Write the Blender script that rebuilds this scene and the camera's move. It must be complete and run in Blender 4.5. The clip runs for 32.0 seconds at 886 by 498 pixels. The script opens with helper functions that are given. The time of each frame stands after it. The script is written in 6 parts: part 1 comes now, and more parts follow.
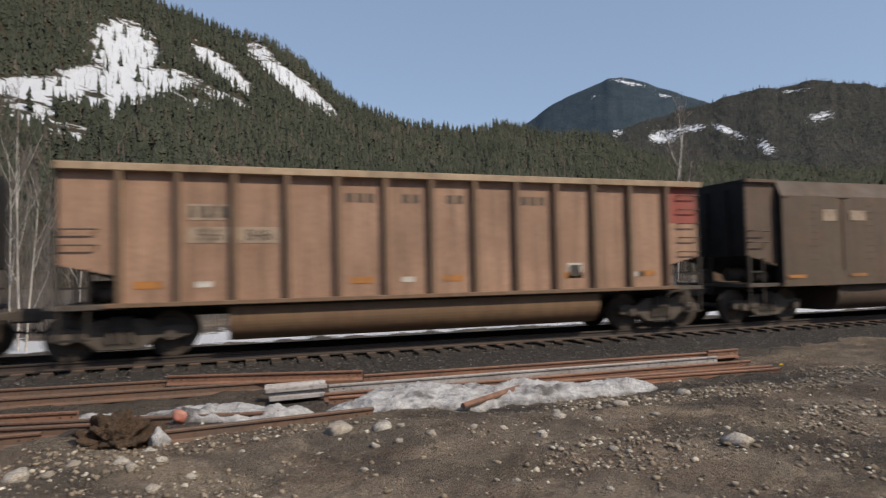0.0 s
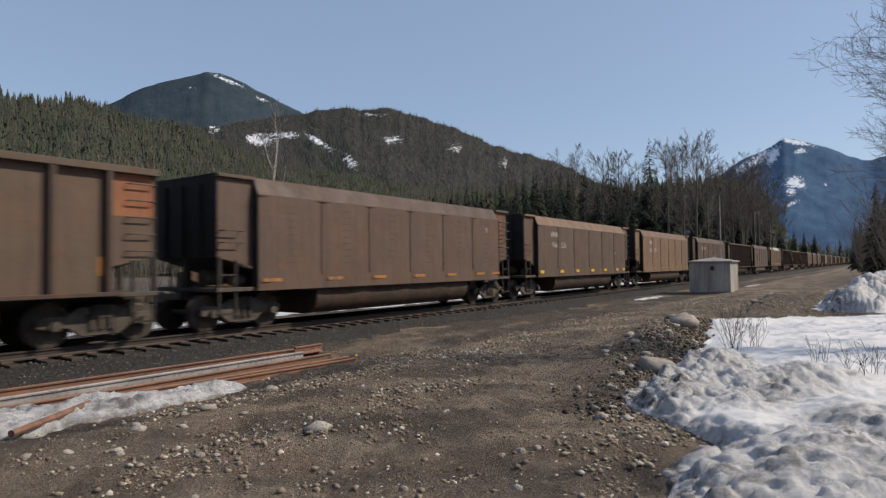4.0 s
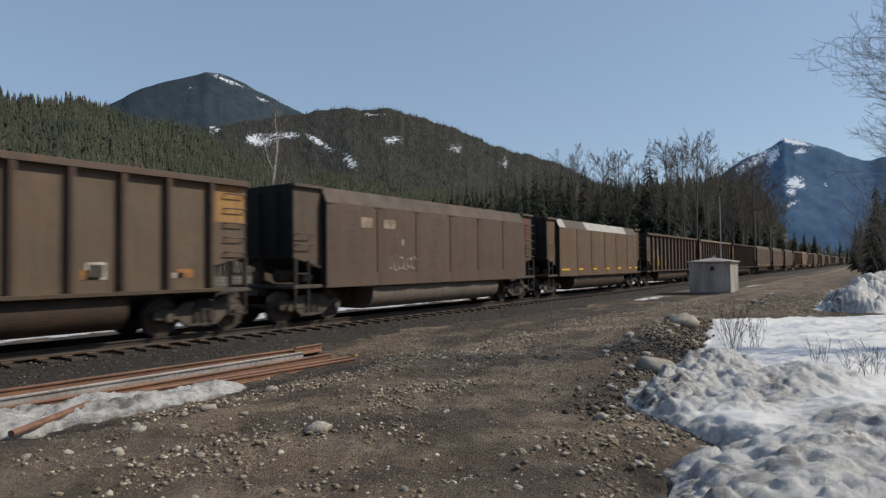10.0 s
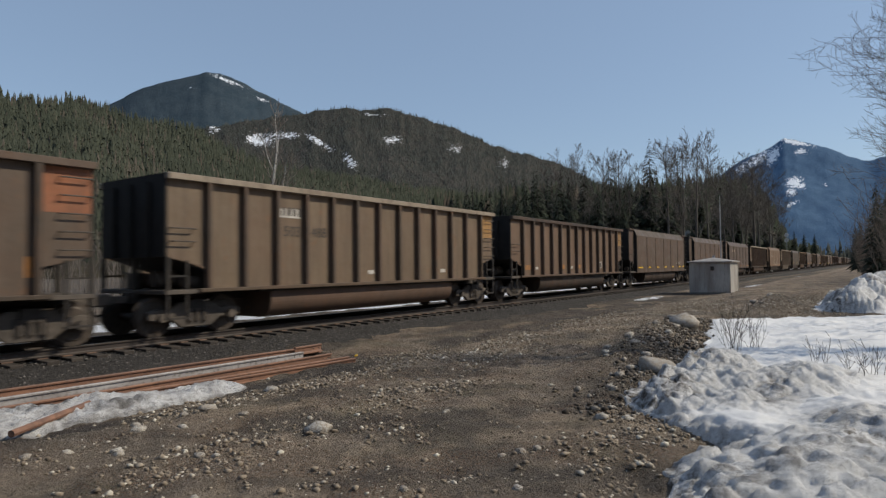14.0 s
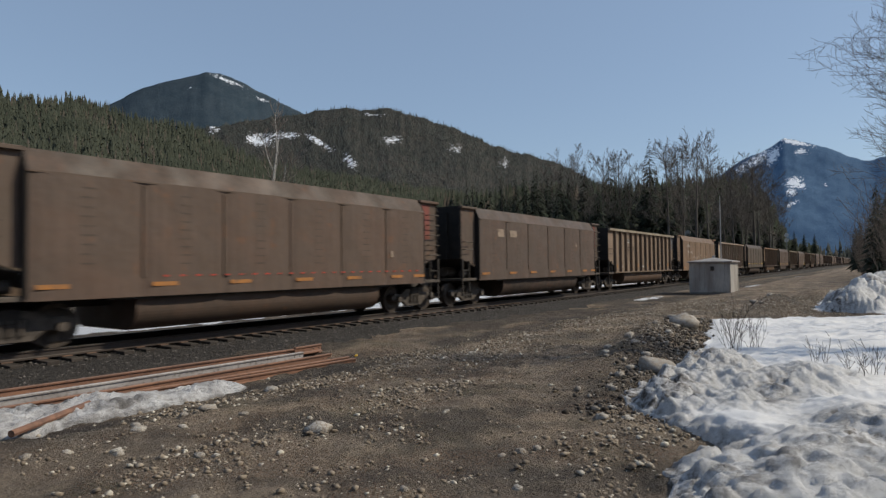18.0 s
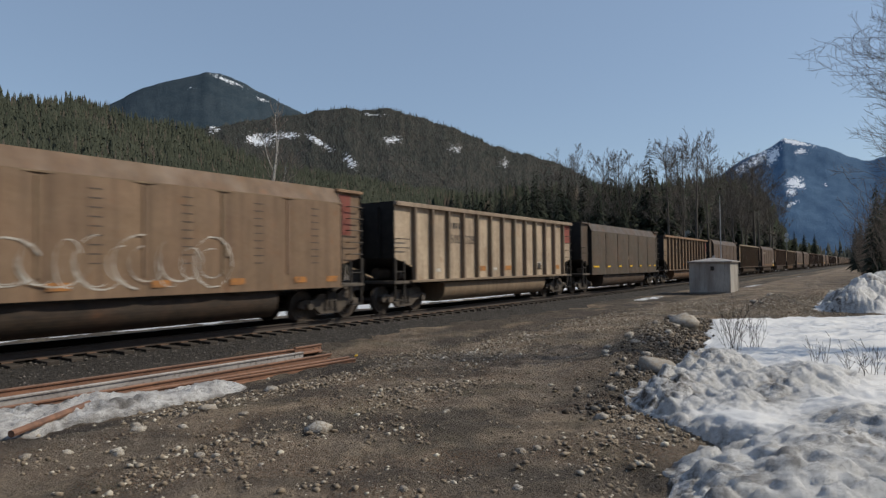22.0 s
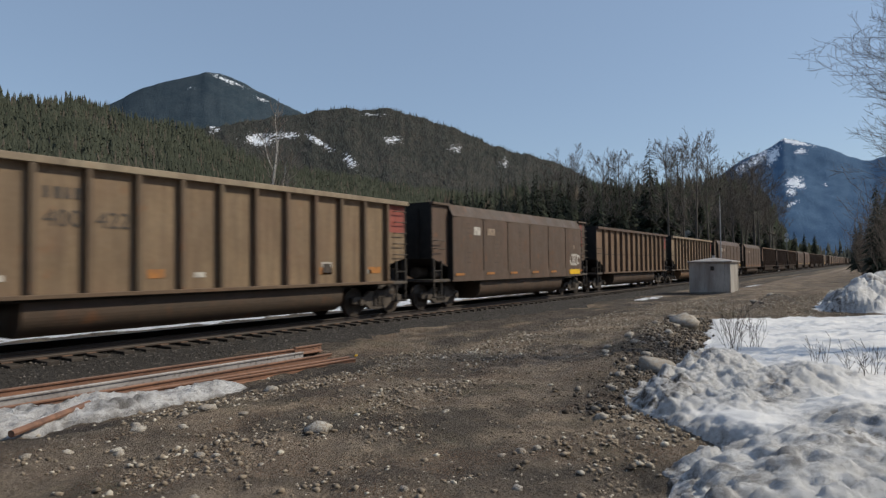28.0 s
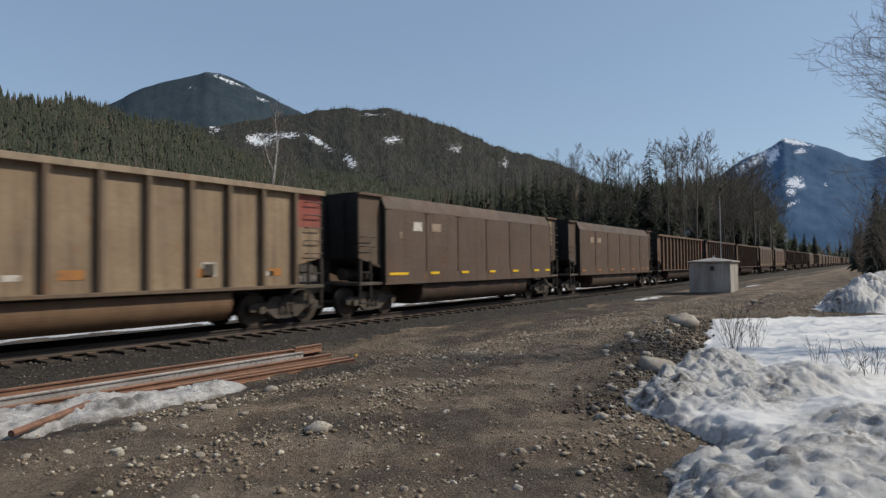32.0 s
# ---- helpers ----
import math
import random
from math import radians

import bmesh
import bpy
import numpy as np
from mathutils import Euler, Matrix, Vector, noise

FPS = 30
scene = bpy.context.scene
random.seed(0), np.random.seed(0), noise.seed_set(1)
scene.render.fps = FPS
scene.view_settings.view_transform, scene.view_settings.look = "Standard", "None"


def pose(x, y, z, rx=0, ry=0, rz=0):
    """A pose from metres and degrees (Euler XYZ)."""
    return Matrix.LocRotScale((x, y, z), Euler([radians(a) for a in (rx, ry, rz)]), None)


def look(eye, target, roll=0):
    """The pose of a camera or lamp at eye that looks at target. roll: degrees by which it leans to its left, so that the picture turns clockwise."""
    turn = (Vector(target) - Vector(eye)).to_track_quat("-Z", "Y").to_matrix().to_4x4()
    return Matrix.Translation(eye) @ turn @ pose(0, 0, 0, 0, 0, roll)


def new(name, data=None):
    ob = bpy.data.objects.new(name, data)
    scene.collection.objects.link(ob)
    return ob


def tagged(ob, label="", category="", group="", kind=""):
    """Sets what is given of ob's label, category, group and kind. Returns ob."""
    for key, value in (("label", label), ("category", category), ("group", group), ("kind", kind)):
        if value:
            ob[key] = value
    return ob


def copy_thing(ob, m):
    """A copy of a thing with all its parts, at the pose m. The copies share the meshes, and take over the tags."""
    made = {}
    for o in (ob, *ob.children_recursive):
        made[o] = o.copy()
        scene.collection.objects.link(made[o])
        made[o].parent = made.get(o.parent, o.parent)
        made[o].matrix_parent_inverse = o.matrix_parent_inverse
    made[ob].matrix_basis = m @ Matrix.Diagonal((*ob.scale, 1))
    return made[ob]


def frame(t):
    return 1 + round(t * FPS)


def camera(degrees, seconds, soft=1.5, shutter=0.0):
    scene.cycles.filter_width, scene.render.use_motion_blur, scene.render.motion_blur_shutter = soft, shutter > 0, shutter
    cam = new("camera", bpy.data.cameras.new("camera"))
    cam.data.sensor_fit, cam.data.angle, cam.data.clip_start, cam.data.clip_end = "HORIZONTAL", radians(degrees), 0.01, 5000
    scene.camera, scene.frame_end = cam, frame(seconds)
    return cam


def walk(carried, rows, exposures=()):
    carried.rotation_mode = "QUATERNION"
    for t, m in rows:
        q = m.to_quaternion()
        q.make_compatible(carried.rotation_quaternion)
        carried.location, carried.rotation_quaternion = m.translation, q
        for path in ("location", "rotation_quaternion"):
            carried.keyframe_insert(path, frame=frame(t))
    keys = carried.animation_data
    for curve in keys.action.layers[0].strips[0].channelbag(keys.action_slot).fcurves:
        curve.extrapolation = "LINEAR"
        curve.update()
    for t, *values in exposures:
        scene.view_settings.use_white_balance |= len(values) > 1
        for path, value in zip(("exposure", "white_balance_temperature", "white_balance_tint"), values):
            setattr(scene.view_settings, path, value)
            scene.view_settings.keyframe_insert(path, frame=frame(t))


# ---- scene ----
cam = camera(71.1, 32.0, soft=1.35, shutter=0.32)
EYE = (0.0, 0.0, 1.59)
# seconds, yaw, pitch, roll of the pan
PAN = [(0.0, -18.895, 2.108, 1.18), (0.5, -24.95, 1.997, 1.12), (1.0, -32.08, 1.827, 0.98), (1.5, -38.93, 1.694, 0.87),
       (2.0, -45.48, 1.591, 0.81), (2.5, -48.85, 1.542, 0.77), (3.0, -52.55, 1.504, 0.70), (3.5, -55.03, 1.48, 0.68),
       (4.2, -55.24, 1.55, 0.61), (5.5, -55.23, 1.56, 0.60), (18.0, -55.23, 1.57, 0.60), (32.0, -55.23, 1.56, 0.60)]
walk(cam, [(t, pose(*EYE, 90 + p, r, yw)) for t, yw, p, r in PAN], exposures=[(0.0, 0.22, 6750, 10), (3.0, 0.22, 6700, 10), (6.0, 0.08, 6750, 9), (10.0, 0.08, 6600, 6), (14.0, 0.06, 6600, 6), (23.0, 0.0, 6600, 6), (28.0, 0.06, 6600, 6), (32.0, 0.06, 6600, 6)])

# ---- light ----
SUN_EL, SUN_AZ = 42.5, 145.0          # degrees above the horizon, clockwise from +Y
world = bpy.data.worlds.new("sky")
scene.world = world
world.use_nodes = True
wn = world.node_tree
sky = wn.nodes.new("ShaderNodeTexSky")
sky.sky_type = 'NISHITA'
sky.sun_disc = False
sky.sun_elevation, sky.sun_rotation = radians(SUN_EL), radians(SUN_AZ)
sky.altitude, sky.air_density, sky.dust_density, sky.ozone_density = 700, 1.0, 1.2, 1.0
veil = wn.nodes.new("ShaderNodeMix")
veil.data_type = 'RGBA'
veil.inputs[0].default_value = 0.5
veil.inputs[7].default_value = (2.45, 3.25, 4.75, 1.0)      # thin high haze evens out the blue
wn.links.new(sky.outputs[0], veil.inputs[6])
wn.links.new(veil.outputs[2], wn.nodes["Background"].inputs[0])
wn.nodes["Background"].inputs[1].default_value = 0.118
sun = new("sun", bpy.data.lights.new("sun", 'SUN'))
sun.data.energy, sun.data.angle, sun.data.color = 3.3, radians(0.55), (1.0, 0.89, 0.75)
sv = Vector((math.cos(radians(SUN_EL)) * math.sin(radians(SUN_AZ)), math.cos(radians(SUN_EL)) * math.cos(radians(SUN_AZ)), math.sin(radians(SUN_EL))))
sun.matrix_world = look(sv * 50, (0, 0, 0))


# ---- material tools ----
class Mat:
    """A node material with one principled shader."""

    def __init__(self, name, rough=0.8, metal=0.0, spec=0.4):
        self.m = bpy.data.materials.new(name)
        self.m.use_nodes = True
        self.nt = self.m.node_tree
        self.bsdf = self.nt.nodes["Principled BSDF"]
        self.bsdf.inputs["Roughness"].default_value = rough
        self.bsdf.inputs["Metallic"].default_value = metal
        self.bsdf.inputs["Specular IOR Level"].default_value = spec
        self.co = self.nt.nodes.new("ShaderNodeTexCoord")

    def link(self, a, b):
        self.nt.links.new(a, b)

    def vec(self, sx=1.0, sy=1.0, sz=1.0, shift=False):
        mp = self.nt.nodes.new("ShaderNodeMapping")
        mp.inputs["Scale"].default_value = (sx, sy, sz)
        self.link(self.co.outputs["Object"], mp.inputs["Vector"])
        if shift:
            info = self.nt.nodes.new("ShaderNodeObjectInfo")
            mul = self.nt.nodes.new("ShaderNodeMath")
            mul.operation = 'MULTIPLY'
            mul.inputs[1].default_value = 57.0
            self.link(info.outputs["Random"], mul.inputs[0])
            self.link(mul.outputs[0], mp.inputs["Location"])
        return mp.outputs[0]

    def noise(self, vec, scale, lo=0.4, hi=0.6, detail=4.0, rough=0.55, a=0.0, b=1.0):
        n = self.nt.nodes.new("ShaderNodeTexNoise")
        n.inputs["Scale"].default_value, n.inputs["Detail"].default_value, n.inputs["Roughness"].default_value = scale, detail, rough
        self.link(vec, n.inputs["Vector"])
        return self.ramp(n.outputs[0], lo, hi, a, b)

    def voro(self, vec, scale, lo=0.0, hi=1.0, feature='F1', out=0):
        n = self.nt.nodes.new("ShaderNodeTexVoronoi")
        n.feature = feature
        n.inputs["Scale"].default_value = scale
        self.link(vec, n.inputs["Vector"])
        return self.ramp(n.outputs[out], lo, hi)

    def ramp(self, val, lo, hi, a=0.0, b=1.0):
        r = self.nt.nodes.new("ShaderNodeMapRange")
        for i, x in enumerate((lo, hi, a, b)):
            r.inputs[i + 1].default_value = x
        self.link(val, r.inputs[0])
        return r.outputs[0]

    def mul(self, a, b, op='MULTIPLY'):
        n = self.nt.nodes.new("ShaderNodeMath")
        n.operation = op
        n.use_clamp = True
        for i, x in enumerate((a, b)):
            if isinstance(x, (int, float)):
                n.inputs[i].default_value = x
            else:
                self.link(x, n.inputs[i])
        return n.outputs[0]

    def mix(self, fac, a, b, mode='MIX'):
        n = self.nt.nodes.new("ShaderNodeMix")
        n.data_type, n.blend_type = 'RGBA', mode
        for i, x in ((0, fac), (6, a), (7, b)):
            if isinstance(x, (int, float)):
                n.inputs[i].default_value = x
            elif isinstance(x, tuple):
                n.inputs[i].default_value = (*x, 1.0)
            else:
                self.link(x, n.inputs[i])
        return n.outputs[2]

    def attr(self, name):
        n = self.nt.nodes.new("ShaderNodeAttribute")
        n.attribute_name = name
        return n.outputs["Fac"]

    def color(self, c):
        if isinstance(c, tuple):
            self.bsdf.inputs["Base Color"].default_value = (*c, 1.0)
        else:
            self.link(c, self.bsdf.inputs["Base Color"])

    def rough(self, r):
        self.link(r, self.bsdf.inputs["Roughness"])

    def bump(self, h, strength=0.4, dist=0.02, under=None):
        n = self.nt.nodes.new("ShaderNodeBump")
        n.inputs["Strength"].default_value, n.inputs["Distance"].default_value = strength, dist
        self.link(h, n.inputs["Height"])
        if under:
            self.link(under, n.inputs["Normal"])
        self.link(n.outputs[0], self.bsdf.inputs["Normal"])
        return n.outputs[0]

    def object_color(self):
        return self.nt.nodes.new("ShaderNodeObjectInfo").outputs["Color"]

    def random(self, lo=0.0, hi=1.0):
        return self.ramp(self.nt.nodes.new("ShaderNodeObjectInfo").outputs["Random"], 0, 1, lo, hi)

    def island(self):
        return self.nt.nodes.new("ShaderNodeNewGeometry").outputs["Random Per Island"]


def car_paint():
    """Weathered paint in the colour of its object, streaked with coal dust and rust."""
    k = Mat("car_paint", 0.6, 0.0, 0.35)
    v = k.vec(1, 1, 1, True)
    streak = k.vec(3.2, 3.2, 0.22, True)
    c = k.mix(k.noise(v, 0.55, 0.3, 0.7, 5, a=0.0, b=0.38), k.object_color(), (0.080, 0.052, 0.038))
    c = k.mix(k.noise(streak, 2.0, 0.45, 0.75, 4, a=0.0, b=0.5), c, (0.055, 0.038, 0.029))
    c = k.mix(k.noise(v, 9.0, 0.4, 0.62, 6, a=0.0, b=0.22), c, (0.13, 0.085, 0.055))
    c = k.mix(k.noise(v, 0.9, 0.46, 0.68, 4, a=0.0, b=0.16), c, (0.19, 0.095, 0.06))
    rust = k.mul(k.noise(v, 2.4, 0.58, 0.7, 6), k.noise(streak, 1.1, 0.45, 0.6, 3))
    c = k.mix(k.mul(rust, 0.4), c, (0.22, 0.085, 0.03))
    k.color(c)
    k.rough(k.noise(v, 1.6, 0.3, 0.7, 4, a=0.50, b=0.78))
    b = k.bump(k.noise(v, 1.1, 0.2, 0.8, 3), 0.5, 0.05)
    k.bump(k.noise(v, 24.0, 0.3, 0.7, 4), 0.25, 0.004, b)
    return k.m


def plain(name, col, col2, scale, rough=0.8, metal=0.0, bump=0.3, dist=0.01, sz=1.0, lo=0.35, hi=0.65, spec=0.4, shift=False):
    k = Mat(name, rough, metal, spec)
    v = k.vec(1, 1, sz, shift)
    c = k.mix(k.noise(v, scale, lo, hi, 6), col, col2)
    c = k.mix(k.noise(v, scale * 6, 0.4, 0.65, 4, a=0.0, b=0.3), c, tuple(x * 0.5 for x in col))
    k.color(c)
    k.bump(k.noise(v, scale * 4, 0.2, 0.8, 6), bump, dist)
    return k.m


def faded(name, col, rough=0.6):
    """Worn lettering or reflector colour, thin enough to show the dirty paint below."""
    k = Mat(name, rough)
    v = k.vec(1, 1, 1, True)
    k.color(k.mix(k.noise(v, 5.0, 0.45, 0.7, 5, a=0.0, b=0.75), col, (0.12, 0.085, 0.06)))
    return k.m


def ground_mat():
    """Trodden yard dirt: brown earth, damp dark stretches, painted shadow streaks, leaf litter, grit and small stones.
    """
    k = Mat("dirt_ground", 0.95, 0.0, 0.2)
    v = k.vec()
    c = k.mix(k.noise(v, 0.45, 0.38, 0.60, 7, 0.62), (0.395, 0.308, 0.224), (0.222, 0.187, 0.152))
    c = k.mix(k.noise(v, 1.6, 0.50, 0.64, 7, 0.65, a=0.0, b=0.7), c, (0.41, 0.325, 0.235))
    c = k.mix(k.noise(k.vec(0.8, 1.0, 1), 0.8, 0.51, 0.58, 6, 0.6, a=0.0, b=0.75), c, (0.125, 0.108, 0.092))
    c = k.mix(k.noise(v, 7.0, 0.48, 0.62, 7, 0.75, a=0.0, b=0.6), c, (0.165, 0.132, 0.102))
    # reddish leaf litter and fine roots in patches
    leaf = k.nt.nodes.new("ShaderNodeTexVoronoi")
    leaf.inputs["Scale"].default_value = 52.0
    k.link(v, leaf.inputs["Vector"])
    litter = k.mul(k.noise(v, 0.9, 0.46, 0.58, 5), k.ramp(leaf.outputs[0], 0.55, 0.40))
    c = k.mix(k.mul(litter, 0.75), c, k.mix(k.ramp(leaf.outputs[1], 0.2, 0.8), (0.075, 0.045, 0.028), (0.33, 0.20, 0.125)))
    c = k.mix(k.mul(k.noise(v, 0.6, 0.55, 0.68, 4), k.noise(v, 24.0, 0.45, 0.6, 4, a=0.0, b=0.5)), c, (0.13, 0.13, 0.06))
    cell = k.nt.nodes.new("ShaderNodeTexVoronoi")
    cell.inputs["Scale"].default_value = 30.0
    k.link(v, cell.inputs["Vector"])
    stones = k.mul(k.noise(v, 1.1, 0.50, 0.62, 6, a=0.0, b=1.0), k.ramp(cell.outputs[0], 0.50, 0.36))
    tone = k.ramp(cell.outputs[1], 0.35, 0.95)
    c = k.mix(k.mul(stones, 0.6), c, k.mix(tone, (0.080, 0.066, 0.052), (0.42, 0.36, 0.29)))
    # one mask darkens both damp ground and the painted shadow streaks
    c = k.mix(k.mul(k.attr("wet_shade"), 0.85), c, (0.060, 0.055, 0.052))
    grit = k.noise(v, 70.0, 0.42, 0.62, 3)
    c = k.mix(k.mul(grit, 0.28), c, (0.085, 0.070, 0.056))
    fleck = k.mul(k.voro(v, 60.0, 0.30, 0.12), k.noise(v, 3.0, 0.46, 0.60, 5))
    c = k.mix(k.mul(fleck, 0.85), c, (0.45, 0.40, 0.33))
    snow = k.attr("snow")
    edge = k.mul(snow, k.noise(v, 1.3, 0.3, 0.7, 6, a=-0.25, b=0.25), 'ADD')
    sm = k.ramp(edge, 0.46, 0.54)
    c = k.mix(sm, c, (0.80, 0.82, 0.86))
    k.color(c)
    b = k.bump(k.noise(v, 2.4, 0.2, 0.8, 9, 0.74), 0.9, 0.22)
    b = k.bump(k.noise(v, 9.0, 0.25, 0.75, 9, 0.7), 0.7, 0.06, b)
    k.bump(k.mul(k.ramp(cell.outputs[0], 0.6, 0.0), stones), 0.6, 0.01, b)
    return k.m


def snow_mat(name, dirty):
    """Old granular snow; crust and soil attributes say where it is broken and dirty."""
    k = Mat(name, 0.7, 0.0, 0.3)
    v = k.vec()
    crust = k.attr("crust")
    c = k.mix(k.noise(v, 1.1, 0.3, 0.7, 5), (0.74, 0.735, 0.73), (0.67, 0.665, 0.66))
    c = k.mix(k.mul(crust, 0.75), c, (0.535, 0.53, 0.525))
    c = k.mix(k.mul(k.noise(v, 5.0, 0.44, 0.62, 7, 0.7), k.mul(crust, 0.15)), c, (0.45, 0.435, 0.41))
    grime = k.mul(k.noise(v, 2.3, 0.5, 0.64, 7, 0.7), k.noise(v, 9.0, 0.38, 0.6, 5))
    c = k.mix(k.mul(k.mul(grime, dirty), crust), c, (0.13, 0.11, 0.09))
    c = k.mix(k.mul(k.attr("soil"), k.noise(v, 6.5, 0.42, 0.60, 7, 0.7)), c, (0.085, 0.068, 0.052))
    speck = k.mul(k.noise(v, 34.0, 0.58, 0.66, 4, 0.7), k.noise(v, 1.7, 0.42, 0.6, 4))
    k.color(k.mix(k.mul(k.mul(speck, dirty), crust), c, (0.09, 0.075, 0.06)))
    b = k.bump(k.mul(k.noise(v, 9.0, 0.2, 0.8, 8, 0.74), crust), 0.55, 0.065)
    k.bump(k.mul(k.noise(v, 26.0, 0.25, 0.75, 7, 0.75), crust), 0.5, 0.02, b)
    return k.m


def icy_mat():
    """Grey granular ice, streaked with grit."""
    k = Mat("gritty_old_ice", 0.6, 0.0, 0.4)
    v = k.vec()
    c = k.mix(k.noise(v, 3.0, 0.35, 0.65, 7, 0.7), (0.58, 0.58, 0.585), (0.36, 0.352, 0.35))
    c = k.mix(k.noise(k.vec(0.6, 2.0, 2.0), 7.0, 0.46, 0.66, 6, 0.7, a=0.0, b=0.7), c, (0.20, 0.185, 0.175))
    c = k.mix(k.mul(k.attr("soil"), k.noise(v, 6.0, 0.3, 0.5, 6)), c, (0.07, 0.062, 0.056))
    k.color(c)
    b = k.bump(k.noise(v, 9.0, 0.2, 0.8, 7, 0.7), 0.8, 0.06)
    k.bump(k.noise(v, 40.0, 0.2, 0.8, 4), 0.5, 0.01, b)
    return k.m


def rust_mat(name, a, b, gloss=0.6):
    k = Mat(name, gloss, 0.0, 0.4)
    v = k.vec(0.35, 3, 3, True)
    c = k.mix(k.noise(v, 3.0, 0.35, 0.65, 6), a, b)
    c = k.mix(k.noise(k.vec(1, 1, 1, True), 14.0, 0.5, 0.7, 4, a=0.0, b=0.5), c, (0.05, 0.035, 0.028))
    k.color(c)
    k.bump(k.noise(k.vec(1, 1, 1, True), 30.0, 0.3, 0.7, 4), 0.3, 0.004)
    return k.m


def stone_mat():
    k = Mat("river_stone", 0.85)
    v = k.vec(1, 1, 1, True)
    base = k.mix(k.random(), (0.30, 0.275, 0.24), (0.60, 0.57, 0.51))
    c = k.mix(k.noise(v, 5.0, 0.4, 0.65, 6), base, (0.30, 0.24, 0.18))
    c = k.mix(k.noise(v, 30.0, 0.45, 0.65, 4, a=0.0, b=0.4), c, (0.10, 0.09, 0.08))
    k.color(c)
    k.bump(k.noise(v, 12.0, 0.2, 0.8, 6), 0.5, 0.02)
    return k.m


def gravel_mat(name, dark, light, pale):
    k = Mat(name, 0.9)
    c = k.mix(k.island(), dark, light)
    c = k.mix(k.ramp(k.island(), 0.78, 0.9), c, pale)
    c = k.mix(k.noise(k.vec(), 18.0, 0.4, 0.65, 4, a=0.0, b=0.5), c, dark)
    k.color(c)
    return k.m


def hill_mat(name, floor_a, floor_b, ragged=0.05, relief=0.8, blotch=0.6):
    """Forest floor on a hillside, far mountains tinted with painted haze, white where the snow attribute says so."""
    k = Mat(name, 0.95, 0.0, 0.1)
    v = k.vec()
    c = k.mix(k.noise(v, 0.012, 0.35, 0.65, 8, 0.65), floor_a, floor_b)
    c = k.mix(k.noise(v, 0.11, 0.42, 0.62, 6, a=0.0, b=blotch), c, tuple(x * 0.45 for x in floor_a))
    edge = k.mul(k.attr("snow"), k.noise(v, ragged, 0.3, 0.7, 9, 0.72, a=-0.45, b=0.45), 'ADD')
    c = k.mix(k.ramp(edge, 0.45, 0.55), c, (0.78, 0.81, 0.86))
    k.color(c)
    k.bump(k.noise(v, 0.09, 0.2, 0.8, 8, 0.7), relief, 9.0)
    return k.m


def leaf_mat(name, a, b, c2):
    k = Mat(name, 0.85, 0.0, 0.15)
    c = k.mix(k.island(), a, b)
    c = k.mix(k.ramp(k.island(), 0.8, 0.95), c, c2)
    k.color(k.mix(k.noise(k.vec(), 0.9, 0.4, 0.65, 4, a=0.0, b=0.4), c, tuple(x * 0.4 for x in a)))
    return k.m


def forest_mat(name, dark, light, bare):
    """Massed conifers, each tree with a tone of its own; the highest tones are leafless brown trees."""
    k = Mat(name, 0.9, 0.0, 0.1)
    tone = k.attr("tone")
    c = k.mix(k.ramp(tone, 0.0, 0.8), dark, light)
    c = k.mix(k.ramp(tone, 0.80, 0.90), c, bare)
    c = k.mix(k.noise(k.vec(), 0.35, 0.42, 0.62, 5, 0.7, a=0.0, b=0.5), c, tuple(x * 0.55 for x in dark))
    k.color(c)
    return k.m


PAINT = car_paint()
STEEL = plain("dark_undercarriage_steel", (0.022, 0.019, 0.017), (0.046, 0.037, 0.030), 3.0, 0.7, 0.0, 0.3, 0.01, shift=True)
CAST = plain("dusty_cast_steel", (0.120, 0.098, 0.080), (0.060, 0.050, 0.042), 4.0, 0.75, 0.0, 0.4, 0.01, shift=True)
WHEEL = plain("worn_wheel_steel", (0.10, 0.078, 0.062), (0.05, 0.042, 0.036), 5.0, 0.55, 0.3, 0.2, 0.005, shift=True)
# near-black: the shade on the car ends is put into the colour
END_SHADE = plain("end_shade_steel", (0.012, 0.011, 0.010), (0.022, 0.019, 0.017), 3.0, 0.8, 0.0, 0.3, 0.01, shift=True)
# flat dark colour for the shadow inside the pressed slots
SLOT_SHADE = faded("pressed_slot_shade", (0.075, 0.056, 0.044), 0.7)
STENCIL = faded("worn_dark_stencil", (0.075, 0.058, 0.046), 0.6)
YELLOW = faded("yellow_reflector", (0.80, 0.50, 0.03), 0.45)
BRIGHT = plain("fresh_yellow_reflector", (0.85, 0.55, 0.03), (0.75, 0.45, 0.03), 4.0, 0.4, 0, 0.05, 0.001)
ORANGE = faded("faded_orange_reflector", (0.40, 0.17, 0.045), 0.6)
PALE = faded("pale_overpaint", (0.33, 0.255, 0.19), 0.6)
FAINT = faded("worn_repaint", (0.235, 0.175, 0.128), 0.6)
WHITE = faded("white_stencil", (0.55, 0.52, 0.47), 0.6)
BLACKMARK = faded("dark_stencil", (0.045, 0.04, 0.036), 0.6)
REDMARK = faded("red_reflector", (0.42, 0.06, 0.04), 0.5)
GROUND = ground_mat()
SNOWBANK = snow_mat("melting_snow", 0.5)
ICE = icy_mat()
RUST = rust_mat("rusty_rail_steel", (0.27, 0.14, 0.088), (0.16, 0.088, 0.062))
RUSTDARK = rust_mat("dark_rusty_rail_steel", (0.12, 0.085, 0.067), (0.175, 0.10, 0.066))
RAILGREY = rust_mat("scraped_grey_rail_steel", (0.40, 0.38, 0.37), (0.27, 0.245, 0.235), 0.42)
